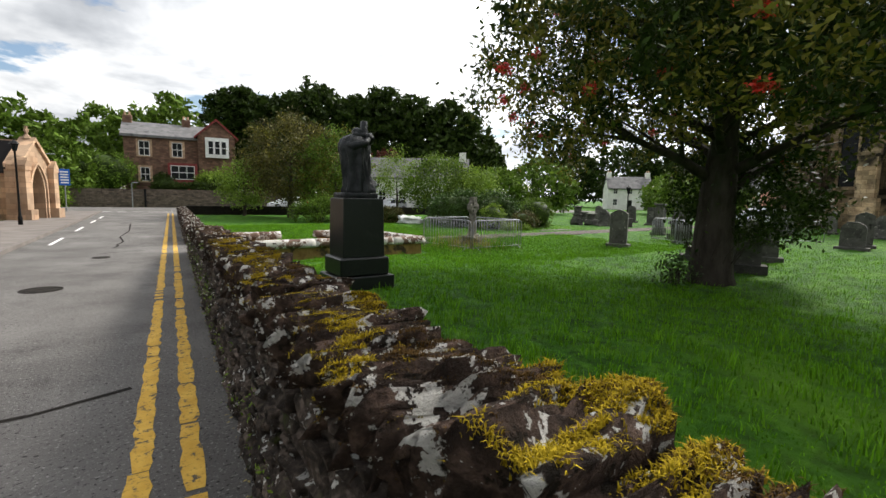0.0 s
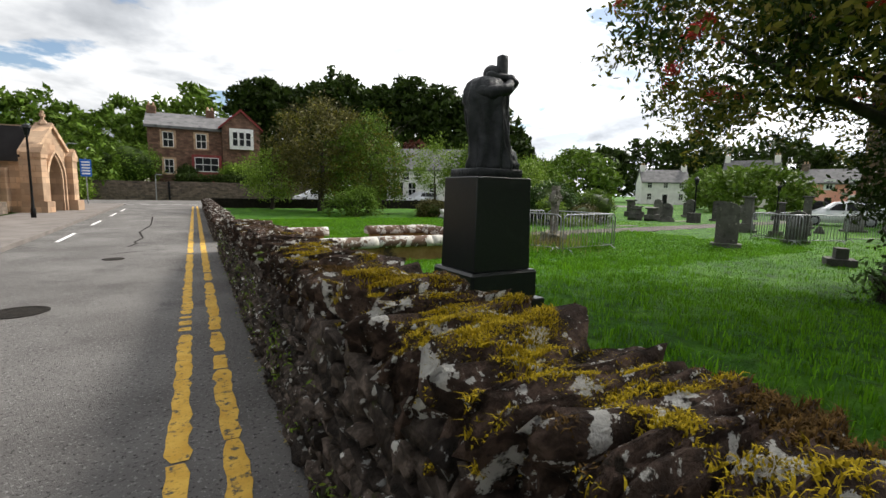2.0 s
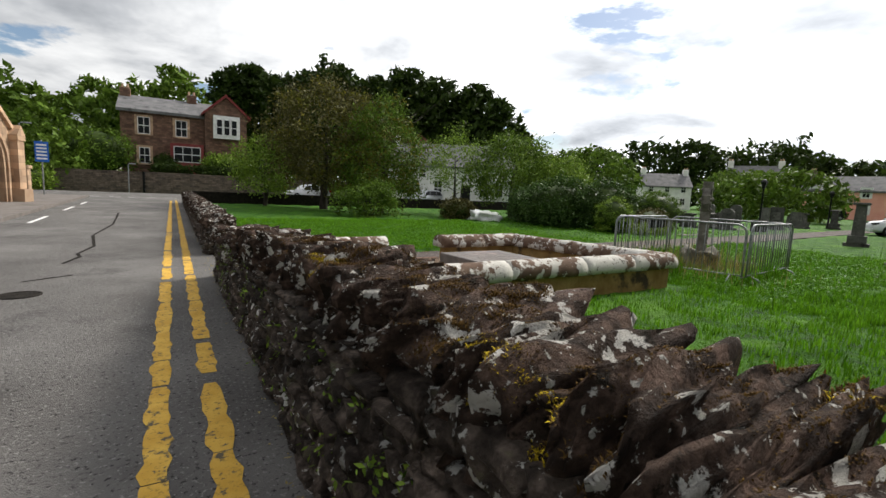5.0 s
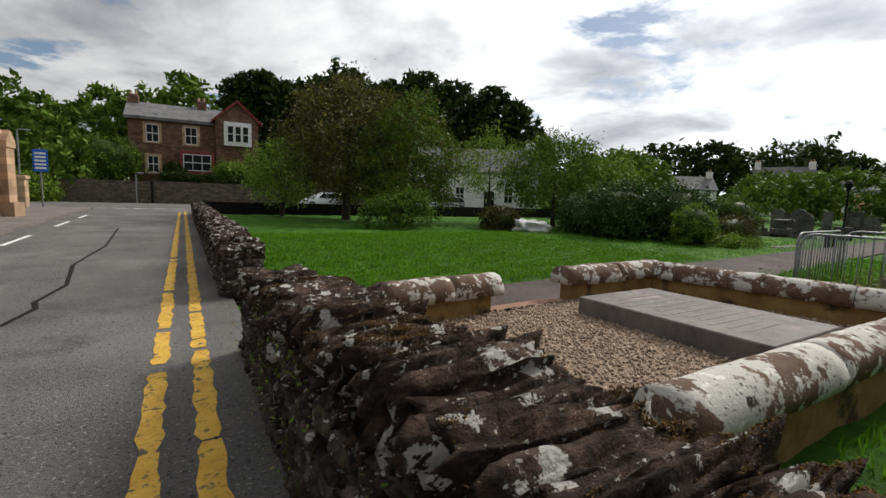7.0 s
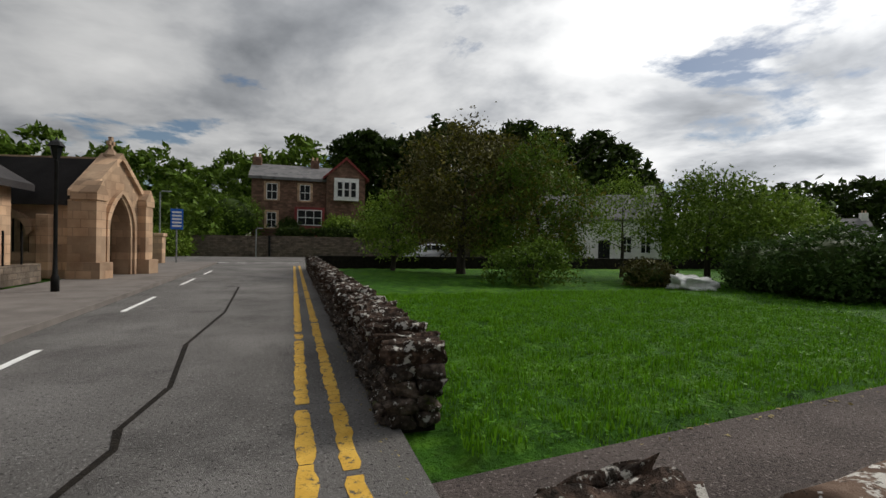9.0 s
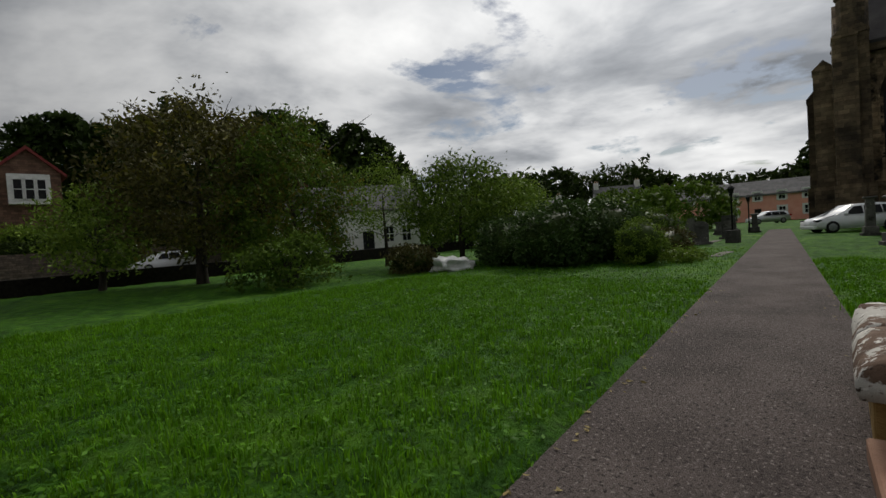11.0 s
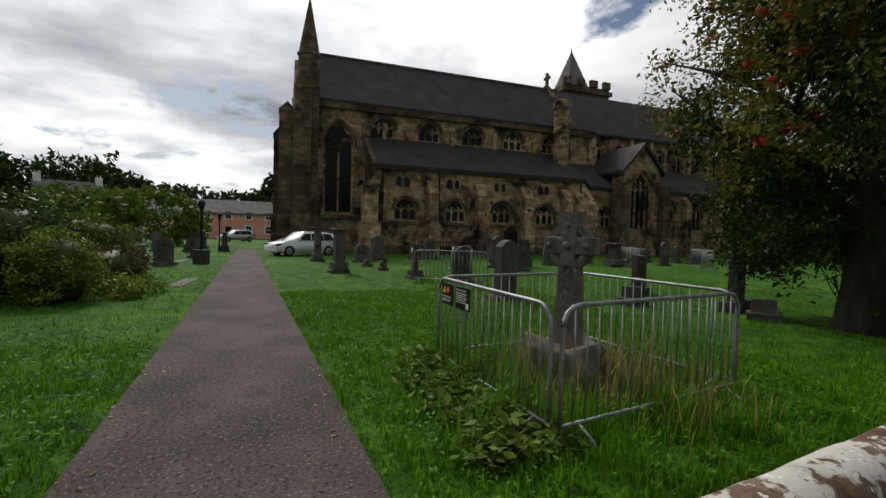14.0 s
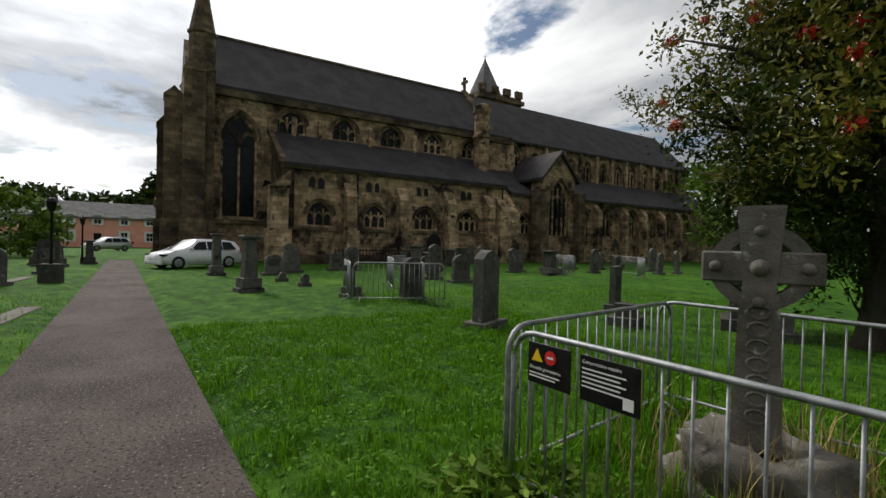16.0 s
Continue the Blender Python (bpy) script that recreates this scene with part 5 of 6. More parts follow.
# chapel gable with its great window
bm = bmesh.new()
gw = pointed(2.5, 2.6, 6.0, 8.0)
pierced(bm, 29.2, 33.4, 0, 8.1, -5.0, -4.3, [(31.3, gw)])
prism(bm, [(29.2, 8.1), (33.4, 8.1), (31.3, 10.4)], -5.0, -4.3)
box(bm, 29.2, 29.7, -4.3, -3.4, 0, 8.0)
box(bm, 32.9, 33.4, -4.3, -3.4, 0, 8.0)
cpart("chapel_gable", bm, SANDSTONE)
gothic_window(31.3, -4.95, 2.5, 2.6, 6.0, 8.0, 4)
bm = bmesh.new()
prism(bm, [(28.8, 7.7), (31.3, 10.4), (33.8, 7.7), (33.8, 8.0), (31.3, 10.75), (28.8, 8.0)], -5.3, 0.2)
cpart("chapel_roof", bm, SLATE)
for x in (28.9, 33.7):
    cpart("buttress", boxes((x - 0.45, x + 0.45, -5.7, -4.2, 0, 6.8), bevel=0.05), DARKSTONE)
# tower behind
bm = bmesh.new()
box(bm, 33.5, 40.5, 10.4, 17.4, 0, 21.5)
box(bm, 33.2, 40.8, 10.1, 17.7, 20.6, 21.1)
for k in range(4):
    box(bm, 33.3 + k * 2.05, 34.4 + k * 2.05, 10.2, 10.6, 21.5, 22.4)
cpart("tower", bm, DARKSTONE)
bm = bmesh.new()
lathe(bm, [(2.5, 21.5), (2.4, 21.8), (0.12, 27.0), (0.02, 27.6)], 8, (36.6, 13.4))
cpart("tower_spire", bm, GREYSLATE)
bm = bmesh.new()
prism(bm, [(36.9 + x, z) for x, z in pointed(1.4, 18.2, 19.3, 20.2, 4)], 10.3, 10.39)
cpart("belfry_opening", bm, GLASS)

church.scale = (0.95, 1.0, 0.945)


# ---- houses ----


def sash(parent, x, z, w, h, y, frame_mat=FRAMEWHITE, surround=None, bars=2):
    win = part("window", boxes((x - w / 2, x + w / 2, y - 0.02, y + 0.03, z, z + h)), GLASS, parent)
    bm = bmesh.new()
    t = 0.07
    for q in ((x - w / 2, x - w / 2 + t, z, z + h), (x + w / 2 - t, x + w / 2, z, z + h), (x - w / 2, x + w / 2, z, z + t), (x - w / 2, x + w / 2, z + h - t, z + h), (x - w / 2, x + w / 2, z + h / 2 - t / 2, z + h / 2 + t / 2)):
        box(bm, q[0], q[1], y - 0.06, y - 0.021, q[2], q[3])
    for k in range(1, bars):
        xx = x - w / 2 + w * k / bars
        box(bm, xx - 0.025, xx + 0.025, y - 0.055, y - 0.021, z, z + h)
    part("frame", bm, frame_mat, win)
    if surround:
        bm = bmesh.new()
        for q in ((x - w / 2 - 0.25, x - w / 2, z - 0.1, z + h + 0.2), (x + w / 2, x + w / 2 + 0.25, z - 0.1, z + h + 0.2), (x - w / 2, x + w / 2, z + h, z + h + 0.2), (x - w / 2 - 0.1, x + w / 2 + 0.1, z - 0.15, z)):
            box(bm, q[0], q[1], y - 0.09, y + 0.0, q[2], q[3])
        part("surround", bm, surround, win)
    return win


villa = thing("house", (0.0, 65.5, 0), 0, "two-storey red sandstone villa with slate roof and gable", "house")
part("wall", boxes((-5.1, 7.0, 0, 8, 1.0, 8.5)), REDBRICK, villa)
bm = bmesh.new()
prism(bm, [(2.8, 2.0), (7.1, 2.0), (7.1, 9.0), (4.95, 10.9), (2.8, 9.0)], -1.0, 6)
part("gable", bm, REDBRICK, villa)
bm = bmesh.new()
prism(bm, [(2.4, 8.55), (4.95, 10.85), (7.5, 8.55), (7.5, 8.8), (4.95, 11.15), (2.4, 8.8)], -1.35, 6)
part("gable_roof", bm, REDPAINT, villa, "maroon painted bargeboards")
bm = bmesh.new()
prism(bm, [(-0.4, 8.3), (4, 10.3), (8.4, 8.3), (8.4, 8.6), (4, 10.6), (-0.4, 8.6)], -5.4, 6.5, Matrix(((0, 1, 0, 0), (1, 0, 0, 0), (0, 0, 1, 0), (0, 0, 0, 1))))
part("roof", bm, GREYSLATE, villa)
for x in (-4.8, 1.7):
    ch_ = part("chimney", boxes((x - 0.5, x + 0.5, 3.4, 4.4, 9.6, 11.3), bevel=0.04), REDBRICK, villa)
    for k in (-0.25, 0.25):
        bm = bmesh.new()
        lathe(bm, [(0.13, 11.28), (0.11, 11.75)], 8, (x + k, 3.9))
        part("chimney_pot", bm, PINKSTONE, ch_)
for x in (-3.0, 0.5):
    sash(villa, x, 6.1, 1.15, 1.8, -0.02, surround=PINKSTONE)
sash(villa, -3.0, 3.0, 1.0, 1.7, -0.02, surround=PINKSTONE)
part("bay", boxes((3.6, 6.3, -1.7, -0.98, 6.2, 8.7)), FRAMEWHITE, villa, "white bay window")
for x in (4.2, 4.95, 5.7):
    sash(villa, x, 6.55, 0.65, 1.75, -1.72, bars=1)
part("porch", boxes((-0.6, 2.6, -1.4, 0, 2.0, 5.3)), REDPAINT, villa, "maroon sun porch")
sash(villa, 1.0, 3.3, 2.6, 1.7, -1.42, bars=3)

lodge = thing("house", (24.5, 47.0, 0), -31, "white harled cottage with grey slate roof", "house")
part("wall", boxes((-6.5, 6.5, 0, 6, 0, 3.9)), HARL, lodge)
bm = bmesh.new()
prism(bm, [(-0.3, 3.8), (3, 6.3), (6.3, 3.8), (6.3, 4.0), (3, 6.55), (-0.3, 4.0)], -6.8, 6.8, Matrix(((0, 1, 0, 0), (1, 0, 0, 0), (0, 0, 1, 0), (0, 0, 0, 1))))
part("roof", bm, GREYSLATE, lodge)
bm = bmesh.new()
prism(bm, [(0, 3.8), (6, 3.8), (3, 6.25)], -6.5, 6.5, Matrix(((0, 1, 0, 0), (1, 0, 0, 0), (0, 0, 1, 0), (0, 0, 0, 1))))
part("gable", bm, HARL, lodge)
for x in (-5, -3.6, -1.2, 3.6, 5.2):
    sash(lodge, x, 1.0, 0.9, 1.5, -0.02)
for x in (-4.3, -2.9):
    sash(lodge, x, 2.75, 0.8, 0.9, -0.02)
dr = part("door", boxes((1.2, 2.2, -0.05, 0.02, 0, 2.1)), BLACKPAINT, lodge)
part("door_handle", boxes((1.3, 1.36, -0.1, -0.05, 1.0, 1.06)), STEEL, dr)
for x in (-6.0, 6.0):
    part("chimney", boxes((x - 0.4, x + 0.4, 2.5, 3.5, 5.6, 7.3), bevel=0.03), HARL, lodge)


def cottage(at, rz, w, eave, ridge, mat, label, n, roof=GREYSLATE, gable=False, storeys=2):
    t = thing("house", at, rz, label, "house", "distant houses")
    part("wall", boxes((-w / 2, w / 2, 0, 6, 0, eave)), mat, t)
    bm = bmesh.new()
    prism(bm, [(0, eave), (6, eave), (3, ridge)], -w / 2, w / 2, Matrix(((0, 1, 0, 0), (1, 0, 0, 0), (0, 0, 1, 0), (0, 0, 0, 1))))
    part("gable", bm, mat, t)
    bm = bmesh.new()
    prism(bm, [(-0.3, eave - 0.15), (3, ridge + 0.05), (6.3, eave - 0.15), (6.3, eave + 0.1), (3, ridge + 0.3), (-0.3, eave + 0.1)], -w / 2 - 0.15, w / 2 + 0.15, Matrix(((0, 1, 0, 0), (1, 0, 0, 0), (0, 0, 1, 0), (0, 0, 0, 1))))
    part("roof", bm, roof, t)
    for k in range(n):
        x = -w / 2 + w * (k + 0.5) / n
        for s in range(storeys):
            if s == 0 and k % 3 == 1:
                part("door", boxes((x - 0.45, x + 0.45, -0.05, 0.01, 0, 2.0)), BLACKPAINT, t)
            else:
                sash(t, x, 0.9 + 2.4 * s, 0.9, 1.3, -0.02, surround=FRAMEWHITE if mat is PINKHARL else None)
    for x in (-w / 2 + 0.5, w / 2 - 0.5):
        c = part("chimney", boxes((x - 0.45, x + 0.45, 2.5, 3.5, ridge - 0.6, ridge + 1.2), bevel=0.03), mat if mat is HARL else GREYWALL, t)
        for q in (-0.22, 0.22):
            bm = bmesh.new()
            lathe(bm, [(0.12, ridge + 1.18), (0.1, ridge + 1.6)], 6, (x + q, 3))
            part("chimney_pot", bm, PINKSTONE, c)
    return t


cottage((88, 29.5, 0.0), -83, 22, 4.2, 6.3, PINKHARL, "long pink harled terrace with white window surrounds", 7)
cottage((90, 14.5, 0.0), -83, 6, 5.0, 7.2, PINKHARL, "pink harled house end behind the church", 2)
cottage((92, 50, 0.0), -60, 9, 5.6, 8.6, HARL, "white gabled house among trees", 3)
cottage((84, 62, 0.0), -40, 9, 4.4, 6.8, HARL, "white harled house behind the shrubs", 3)

# gate porch with pointed arches
gate = thing("gate_porch", (-7.0, 30.9, 0.1), 76, "pink sandstone gate porch with pointed arches and slate roof", "gate porch")
bm = bmesh.new()
pierced(bm, -1.35, 1.35, 0, 2.95, -0.3, 0.3, [(0, pointed(1.2, 0.0, 1.55, 2.85))])
prism(bm, [(-1.35, 2.95), (1.35, 2.95), (0, 4.15)], -0.3, 0.3)
part("arch_wall", bm, PINKSTONE, gate)
for grow, y0, y1 in ((1.0, -0.38, -0.3), (1.22, -0.45, -0.3)):
    o = pointed(1.2, 0.0, 1.55, 2.85)[1:] + [(-0.6, 0.0)]
    bm = bmesh.new()
    ring(bm, [(x * grow, z + (0.1 * (grow - 1) * 5 if z > 1.6 else 0)) for x, z in o], [(x * grow * 1.16, z + (0.14 + 0.1 * (grow - 1) * 5 if z > 1.6 else 0)) for x, z in o], y0, y1, False)
    part("arch_moulding", bm, PINKSTONE, gate)
bm = bmesh.new()
prism(bm, [(-1.62, 2.72), (0, 4.2), (1.62, 2.72), (1.62, 2.92), (0, 4.42), (-1.62, 2.92)], -0.42, 0.32)
part("gable_coping", bm, PINKSTONE, gate)
for x in (-1.4, 1.4):
    bm = bmesh.new()
    box(bm, x - 0.24, x + 0.24, -0.6, 0.3, 0, 2.6)
    box(bm, x - 0.33, x + 0.33, -0.78, 0.3, 0, 0.55)
    prism(bm, [(x - 0.28, 2.6), (x + 0.28, 2.6), (x + 0.28, 2.85), (x, 3.25), (x - 0.28, 2.85)], -0.64, 0.2)
    part("buttress", bm, PINKSTONE, gate)
TURN = Matrix(((0, 1, 0, 0), (1, 0, 0, 0), (0, 0, 1, 0), (0, 0, 0, 1)))
for x in (-1.35, 1.35):
    bm = bmesh.new()
    pierced(bm, 0.3, 4.6, 0, 2.5, x - 0.18, x + 0.18, [(2.3, pointed(1.5, 0.85, 1.35, 2.1))])
    bmesh.ops.transform(bm, matrix=TURN, verts=bm.verts)
    part("side_wall", bm, PINKSTONE, gate)
    bm = bmesh.new()
    o = [p for p in pointed(1.5, 0.85, 1.35, 2.1)[2:]]
    s_ = -1 if x < 0 else 1
    ring(bm, [(2.3 + p, q + 0.02) for p, q in o], [(2.3 + p * 1.2, q + 0.18) for p, q in o], x + s_ * 0.16, x + s_ * 0.3, False)
    bmesh.ops.transform(bm, matrix=TURN, verts=bm.verts)
    part("hood_mould", bm, PINKSTONE, gate)
    for k in range(6):
        part("rail", boxes((x - 0.02, x + 0.02, 1.66 + k * 0.25, 1.70 + k * 0.25, 0.85, 1.95)), BLACKPAINT, gate)
    part("side_buttress", boxes((x - 0.42 if x < 0 else x, x if x < 0 else x + 0.42, 0.75, 1.2, 0, 2.1), bevel=0.04), PINKSTONE, gate)
for s_ in (-1, 1):
    for k in range(14):
        u, v = k / 14, (k + 1) / 14
        bm = bmesh.new()
        q = [(1.72 * (1 - u), 2.42 + 1.72 * u), (1.72 * (1 - v), 2.42 + 1.72 * v)]
        box(bm, min(s_ * q[0][0], s_ * q[1][0]), max(s_ * q[0][0], s_ * q[1][0]), 0.32, 4.9, q[0][1] - 0.02, q[1][1] + 0.035)
        part("slate_course", bm, SLATE, gate)
part("ridge", boxes((-0.1, 0.1, 0.3, 4.9, 4.1, 4.24)), PINKSTONE, gate)
bm = bmesh.new()
lathe(bm, [(0.2, 4.15), (0.24, 4.35), (0.13, 4.5), (0.1, 4.55)], 6)
box(bm, -0.055, 0.055, -0.055, 0.055, 4.5, 5.0)
box(bm, -0.16, 0.16, -0.055, 0.055, 4.7, 4.84)
part("finial", bm, PINKSTONE, gate, "stone cross finial")
part("back_gate", boxes((-0.6, 0.6, 4.5, 4.58, 0, 2.4)), BLACKPAINT, gate)
hall = thing("hall", (-9.0, 24.4, 0.1), 90, "low stone hall with slate roof and arched openings", "building")
bm = bmesh.new()
pierced(bm, -4.5, 4.0, 0, 2.9, -0.3, 0.3, [(-2.2, pointed(1.7, 0.9, 1.6, 2.4)), (1.4, pointed(1.7, 0.9, 1.6, 2.4))])
part("wall", bm, PINKSTONE, hall)
part("back_wall", boxes((-4.5, 4.0, 6.2, 6.6, 0, 2.9)), PINKSTONE, hall)
bm = bmesh.new()
prism(bm, [(-0.7, 2.75), (3.1, 5.2), (6.9, 2.75), (6.9, 2.95), (3.1, 5.45), (-0.7, 2.95)], -4.9, 4.4, Matrix(((0, 1, 0, 0), (1, 0, 0, 0), (0, 0, 1, 0), (0, 0, 0, 1))))
part("roof", bm, SLATE, hall)
# black sheet behind the arches, standing in for the shaded interior
part("back", boxes((-4.4, 3.9, 1.2, 1.3, 0, 2.8)), BLACKPAINT, hall)
for k in range(9):
    part("railing_bar", boxes((-3.9 + k * 0.9, -3.86 + k * 0.9, -0.9, -0.86, 0.4, 1.5)), BLACKPAINT, hall)
part("low_wall", boxes((-4.5, 4.0, -1.05, -0.7, 0, 0.55)), GREYWALL, hall)
cottage((-20, 42, 0), 60, 12, 4.5, 7.0, GREYWALL, "grey roofed building behind the gate porch", 3, GREYSLATE)

# junction: boundary wall, posts, signs
bw = tagged(part("wall_far", boxes((-14, -2.95, 58.4, 58.9, -0.1, 1.95), (-2.75, 24, 58.4, 58.9, -0.1, 2.0)), GREYWALL), "grey rubble boundary wall across the street", "wall", kind="structure")
tagged(part("garden_bank", boxes((-14, 24, 58.95, 78, -0.1, 1.75)), GRASS), "raised garden lawn behind the boundary wall", "garden", kind="structure")
tagged(part("wall_back", boxes((0.45, 30, 37.2, 37.7, -0.1, 0.72)), MORTAR), "low dark stone wall at the back of the lawn", "wall", kind="structure")
whole("drainpipe", boxes((-2.95, -2.75, 58.2, 58.4, 0, 2.0)), BLACKPAINT, (0, 0, 0), 0, "black pipe on the boundary wall", "pipe")
whole("gate_pier", boxes((-0.35, 0.35, -0.35, 0.35, 0, 1.5), (-0.42, 0.42, -0.42, 0.42, 1.5, 1.7), bevel=0.03), PINKSTONE, (-8.0, 41.0, 0.1), 0, "square stone gate pier with cap", "gate pier")
whole("corner_wall", boxes((-12.5, -8.4, -0.2, 0.2, 0, 0.75)), GREYWALL, (0, 40.8, 0.1), 0, "low rubble wall at the street corner", "wall")
sg = thing("street_sign", (-7.2, 41.8, 0.1), 12, "blue rectangular sign on grey post", "sign")
bm = bmesh.new()
tube(bm, [(0, 0, 0), (0, 0, 3.25)], 0.04, 8)
part("post", bm, STEEL, sg)
bd = part("board", boxes((-0.32, 0.32, -0.06, -0.04, 1.95, 3.15), bevel=0.01), SIGNBLUE, sg)
for k in range(5):
    part("text_line", boxes((-0.24, 0.24, -0.067, -0.06, 2.1 + 0.2 * k, 2.2 + 0.2 * k)), FRAMEWHITE, bd)
for x, y, h in ((-4.0, 57.6, 2.6), (-8.6, 44.0, 4.4)):
    bm = bmesh.new()
    tube(bm, [(0, 0, 0), (0, 0, h), (0.1, 0, h + 0.05), (0.6, 0, h + 0.05)], 0.045, 8)
    whole("signpost", bm, STEEL, (x, y, 0), 0, "grey steel signpost by the street", "signpost", "signposts")

# ---- trees and shrubs ----
rowan = tree("rowan_tree", (10.3, 3.45, -0.12), 5.0, (5.1, 5.1, 3.9), LEAFAUT, 900, 50000, 0.058, 3, "large dark rowan tree with red berry clusters", 0.44, 4.6, low=-0.7, clump=0.19, extra=(BERRY, 26000, 0.028, 7, 0.30), fill=0.5, off=(-1.3, -0.7), branches=18)
# inner crown and low shoots in darker green, painting in the crown's shade
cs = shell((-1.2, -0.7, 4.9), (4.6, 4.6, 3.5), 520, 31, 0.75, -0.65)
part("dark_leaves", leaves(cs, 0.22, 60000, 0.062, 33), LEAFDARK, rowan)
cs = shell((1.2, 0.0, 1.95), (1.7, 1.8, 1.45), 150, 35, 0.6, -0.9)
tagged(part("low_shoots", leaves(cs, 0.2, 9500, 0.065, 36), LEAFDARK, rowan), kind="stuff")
bm = bmesh.new()
for k in range(12):
    a = k * 0.55 + 3
    tube(bm, [(0.15 * math.cos(a), 0.15 * math.sin(a), 0.1), (0.5 * math.cos(a), 0.5 * math.sin(a), 0.7), (0.75 * math.cos(a + 0.3), 0.75 * math.sin(a + 0.3), 1.2)], [0.018, 0.012, 0.005], 5)
tagged(part("shoot_stems", bm, BARK, rowan), kind="stuff")
bush("shrub", (9.3, 3.75, -0.1), np.array((0.36, 0.3, 0.55)), LEAFGLOSS, 22, 420, 0.055, 37, "sprouting shrub with broad leaves by the rowan", 0.14, dense=False)
tree("tree", (7.2, 32.5, 0), 4.3, (3.4, 3.4, 3.1), LEAFBROWN, 260, 15000, 0.10, 4, "broad green garden tree behind the lawn", 0.22, low=-0.9, clump=0.38, extra=(LEAFAUT, 5000, 0.10, 3, 0.9))
tree("tree", (9.6, 29.6, 0), 3.4, (2.4, 2.4, 2.9), LEAF, 200, 12000, 0.085, 5, "drooping green tree with bare top twigs", 0.18, low=-0.95, clump=0.3, extra=(LEAFAUT, 4500, 0.085, 3, 0.9))
tree("tree", (4.4, 35.6, 0), 2.3, (1.8, 1.6, 1.9), LEAFLIGHT, 120, 6000, 0.09, 6, "light green garden tree by the wall", 0.14, low=-0.9, clump=0.3)
tree("tree", (14.6, 30.0, 0), 3.2, (1.5, 1.5, 2.2), LEAFLIGHT, 120, 3600, 0.075, 7, "slender multi-stemmed light green tree", 0.10, low=-0.8, clump=0.25)
tree("tree", (16.6, 26.9, 0), 2.7, (2.7, 2.3, 1.8), LEAF, 230, 9500, 0.085, 8, "spreading tree with bare twig tips", 0.14, low=-0.9, clump=0.3, extra=(LEAFLIGHT, 2600, 0.085, 2, 0.9))
tree("tree", (18.8, 25.8, 0), 2.3, (2.1, 2.0, 1.5), LEAFLIGHT, 160, 6000, 0.085, 9, "green tree with thin arching twigs", 0.12, low=-0.9, clump=0.3)
bm = bmesh.new()
r = random.Random(77)
for cx, cy, z, n in ((7.4, 32.3, 6.6, 10), (10.2, 29.0, 5.6, 9), (16.8, 26.8, 3.9, 9)):
    for k in range(n):
        a = r.uniform(0, 6.28)
        p = Vector((cx + 1.3 * math.cos(a), cy + 1.3 * math.sin(a), z - 0.4))
        e = Vector((math.cos(a) * r.uniform(0.3, 1.6), math.sin(a) * r.uniform(0.3, 1.6), r.uniform(0.5, 1.1)))
        tube(bm, [p, p + e * 0.6, p + e + Vector((0, 0, -0.1))], [0.025, 0.015, 0.006], 4)
tagged(part("bare_twigs", bm, BARK), "bare twigs above the garden trees", "twigs", kind="stuff")
bush("low_conifer", (7.6, 26.4, 0), np.array((1.5, 1.0, 1.5)), LEAF, 90, 3600, 0.08, 14, "low spreading green conifer at the lawn edge", 0.22, 0.3, dense=False)
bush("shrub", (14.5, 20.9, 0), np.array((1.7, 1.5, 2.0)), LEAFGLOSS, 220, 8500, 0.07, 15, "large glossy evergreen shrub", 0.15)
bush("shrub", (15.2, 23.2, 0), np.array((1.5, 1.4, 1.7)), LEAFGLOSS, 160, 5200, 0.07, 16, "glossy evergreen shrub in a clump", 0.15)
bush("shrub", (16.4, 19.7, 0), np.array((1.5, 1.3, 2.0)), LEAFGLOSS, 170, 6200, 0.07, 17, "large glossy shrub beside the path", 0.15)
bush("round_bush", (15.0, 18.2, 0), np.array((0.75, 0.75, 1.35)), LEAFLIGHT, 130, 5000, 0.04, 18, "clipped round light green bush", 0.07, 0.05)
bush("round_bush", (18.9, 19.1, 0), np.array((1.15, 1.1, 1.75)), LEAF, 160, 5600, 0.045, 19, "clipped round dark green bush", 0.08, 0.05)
bush("shrub", (17.1, 18.0, 0), np.array((0.9, 0.7, 1.0)), LEAFBROWN, 90, 3000, 0.045, 20, "low olive brown shrub near the path", 0.09)
bush("ground_cover", (15.9, 17.2, 0), np.array((0.9, 0.5, 0.4)), LEAFLIGHT, 60, 1700, 0.05, 21, "low pale green ground cover plants", 0.09, 0.2, dense=False)
bush("leaf_pile", (12.0, 25.4, 0), np.array((0.95, 0.8, 0.95)), LEAFBROWN, 110, 3400, 0.07, 22, "heap of garden cuttings on the lawn", 0.10, 0.15, "leaf pile")
one = Joined()
one.add(rock(91, 7, 0.22), Matrix.LocRotScale((0, 0, 0.17), Euler((0.1, 0.05, 0.3)), (1.25, 0.8, 0.52)))
whole("garden_sack", one.out(), BAGWHITE, (12.75, 24.1, 0.02), -30, "white plastic garden sack lying on the lawn", "sack", smooth=True)
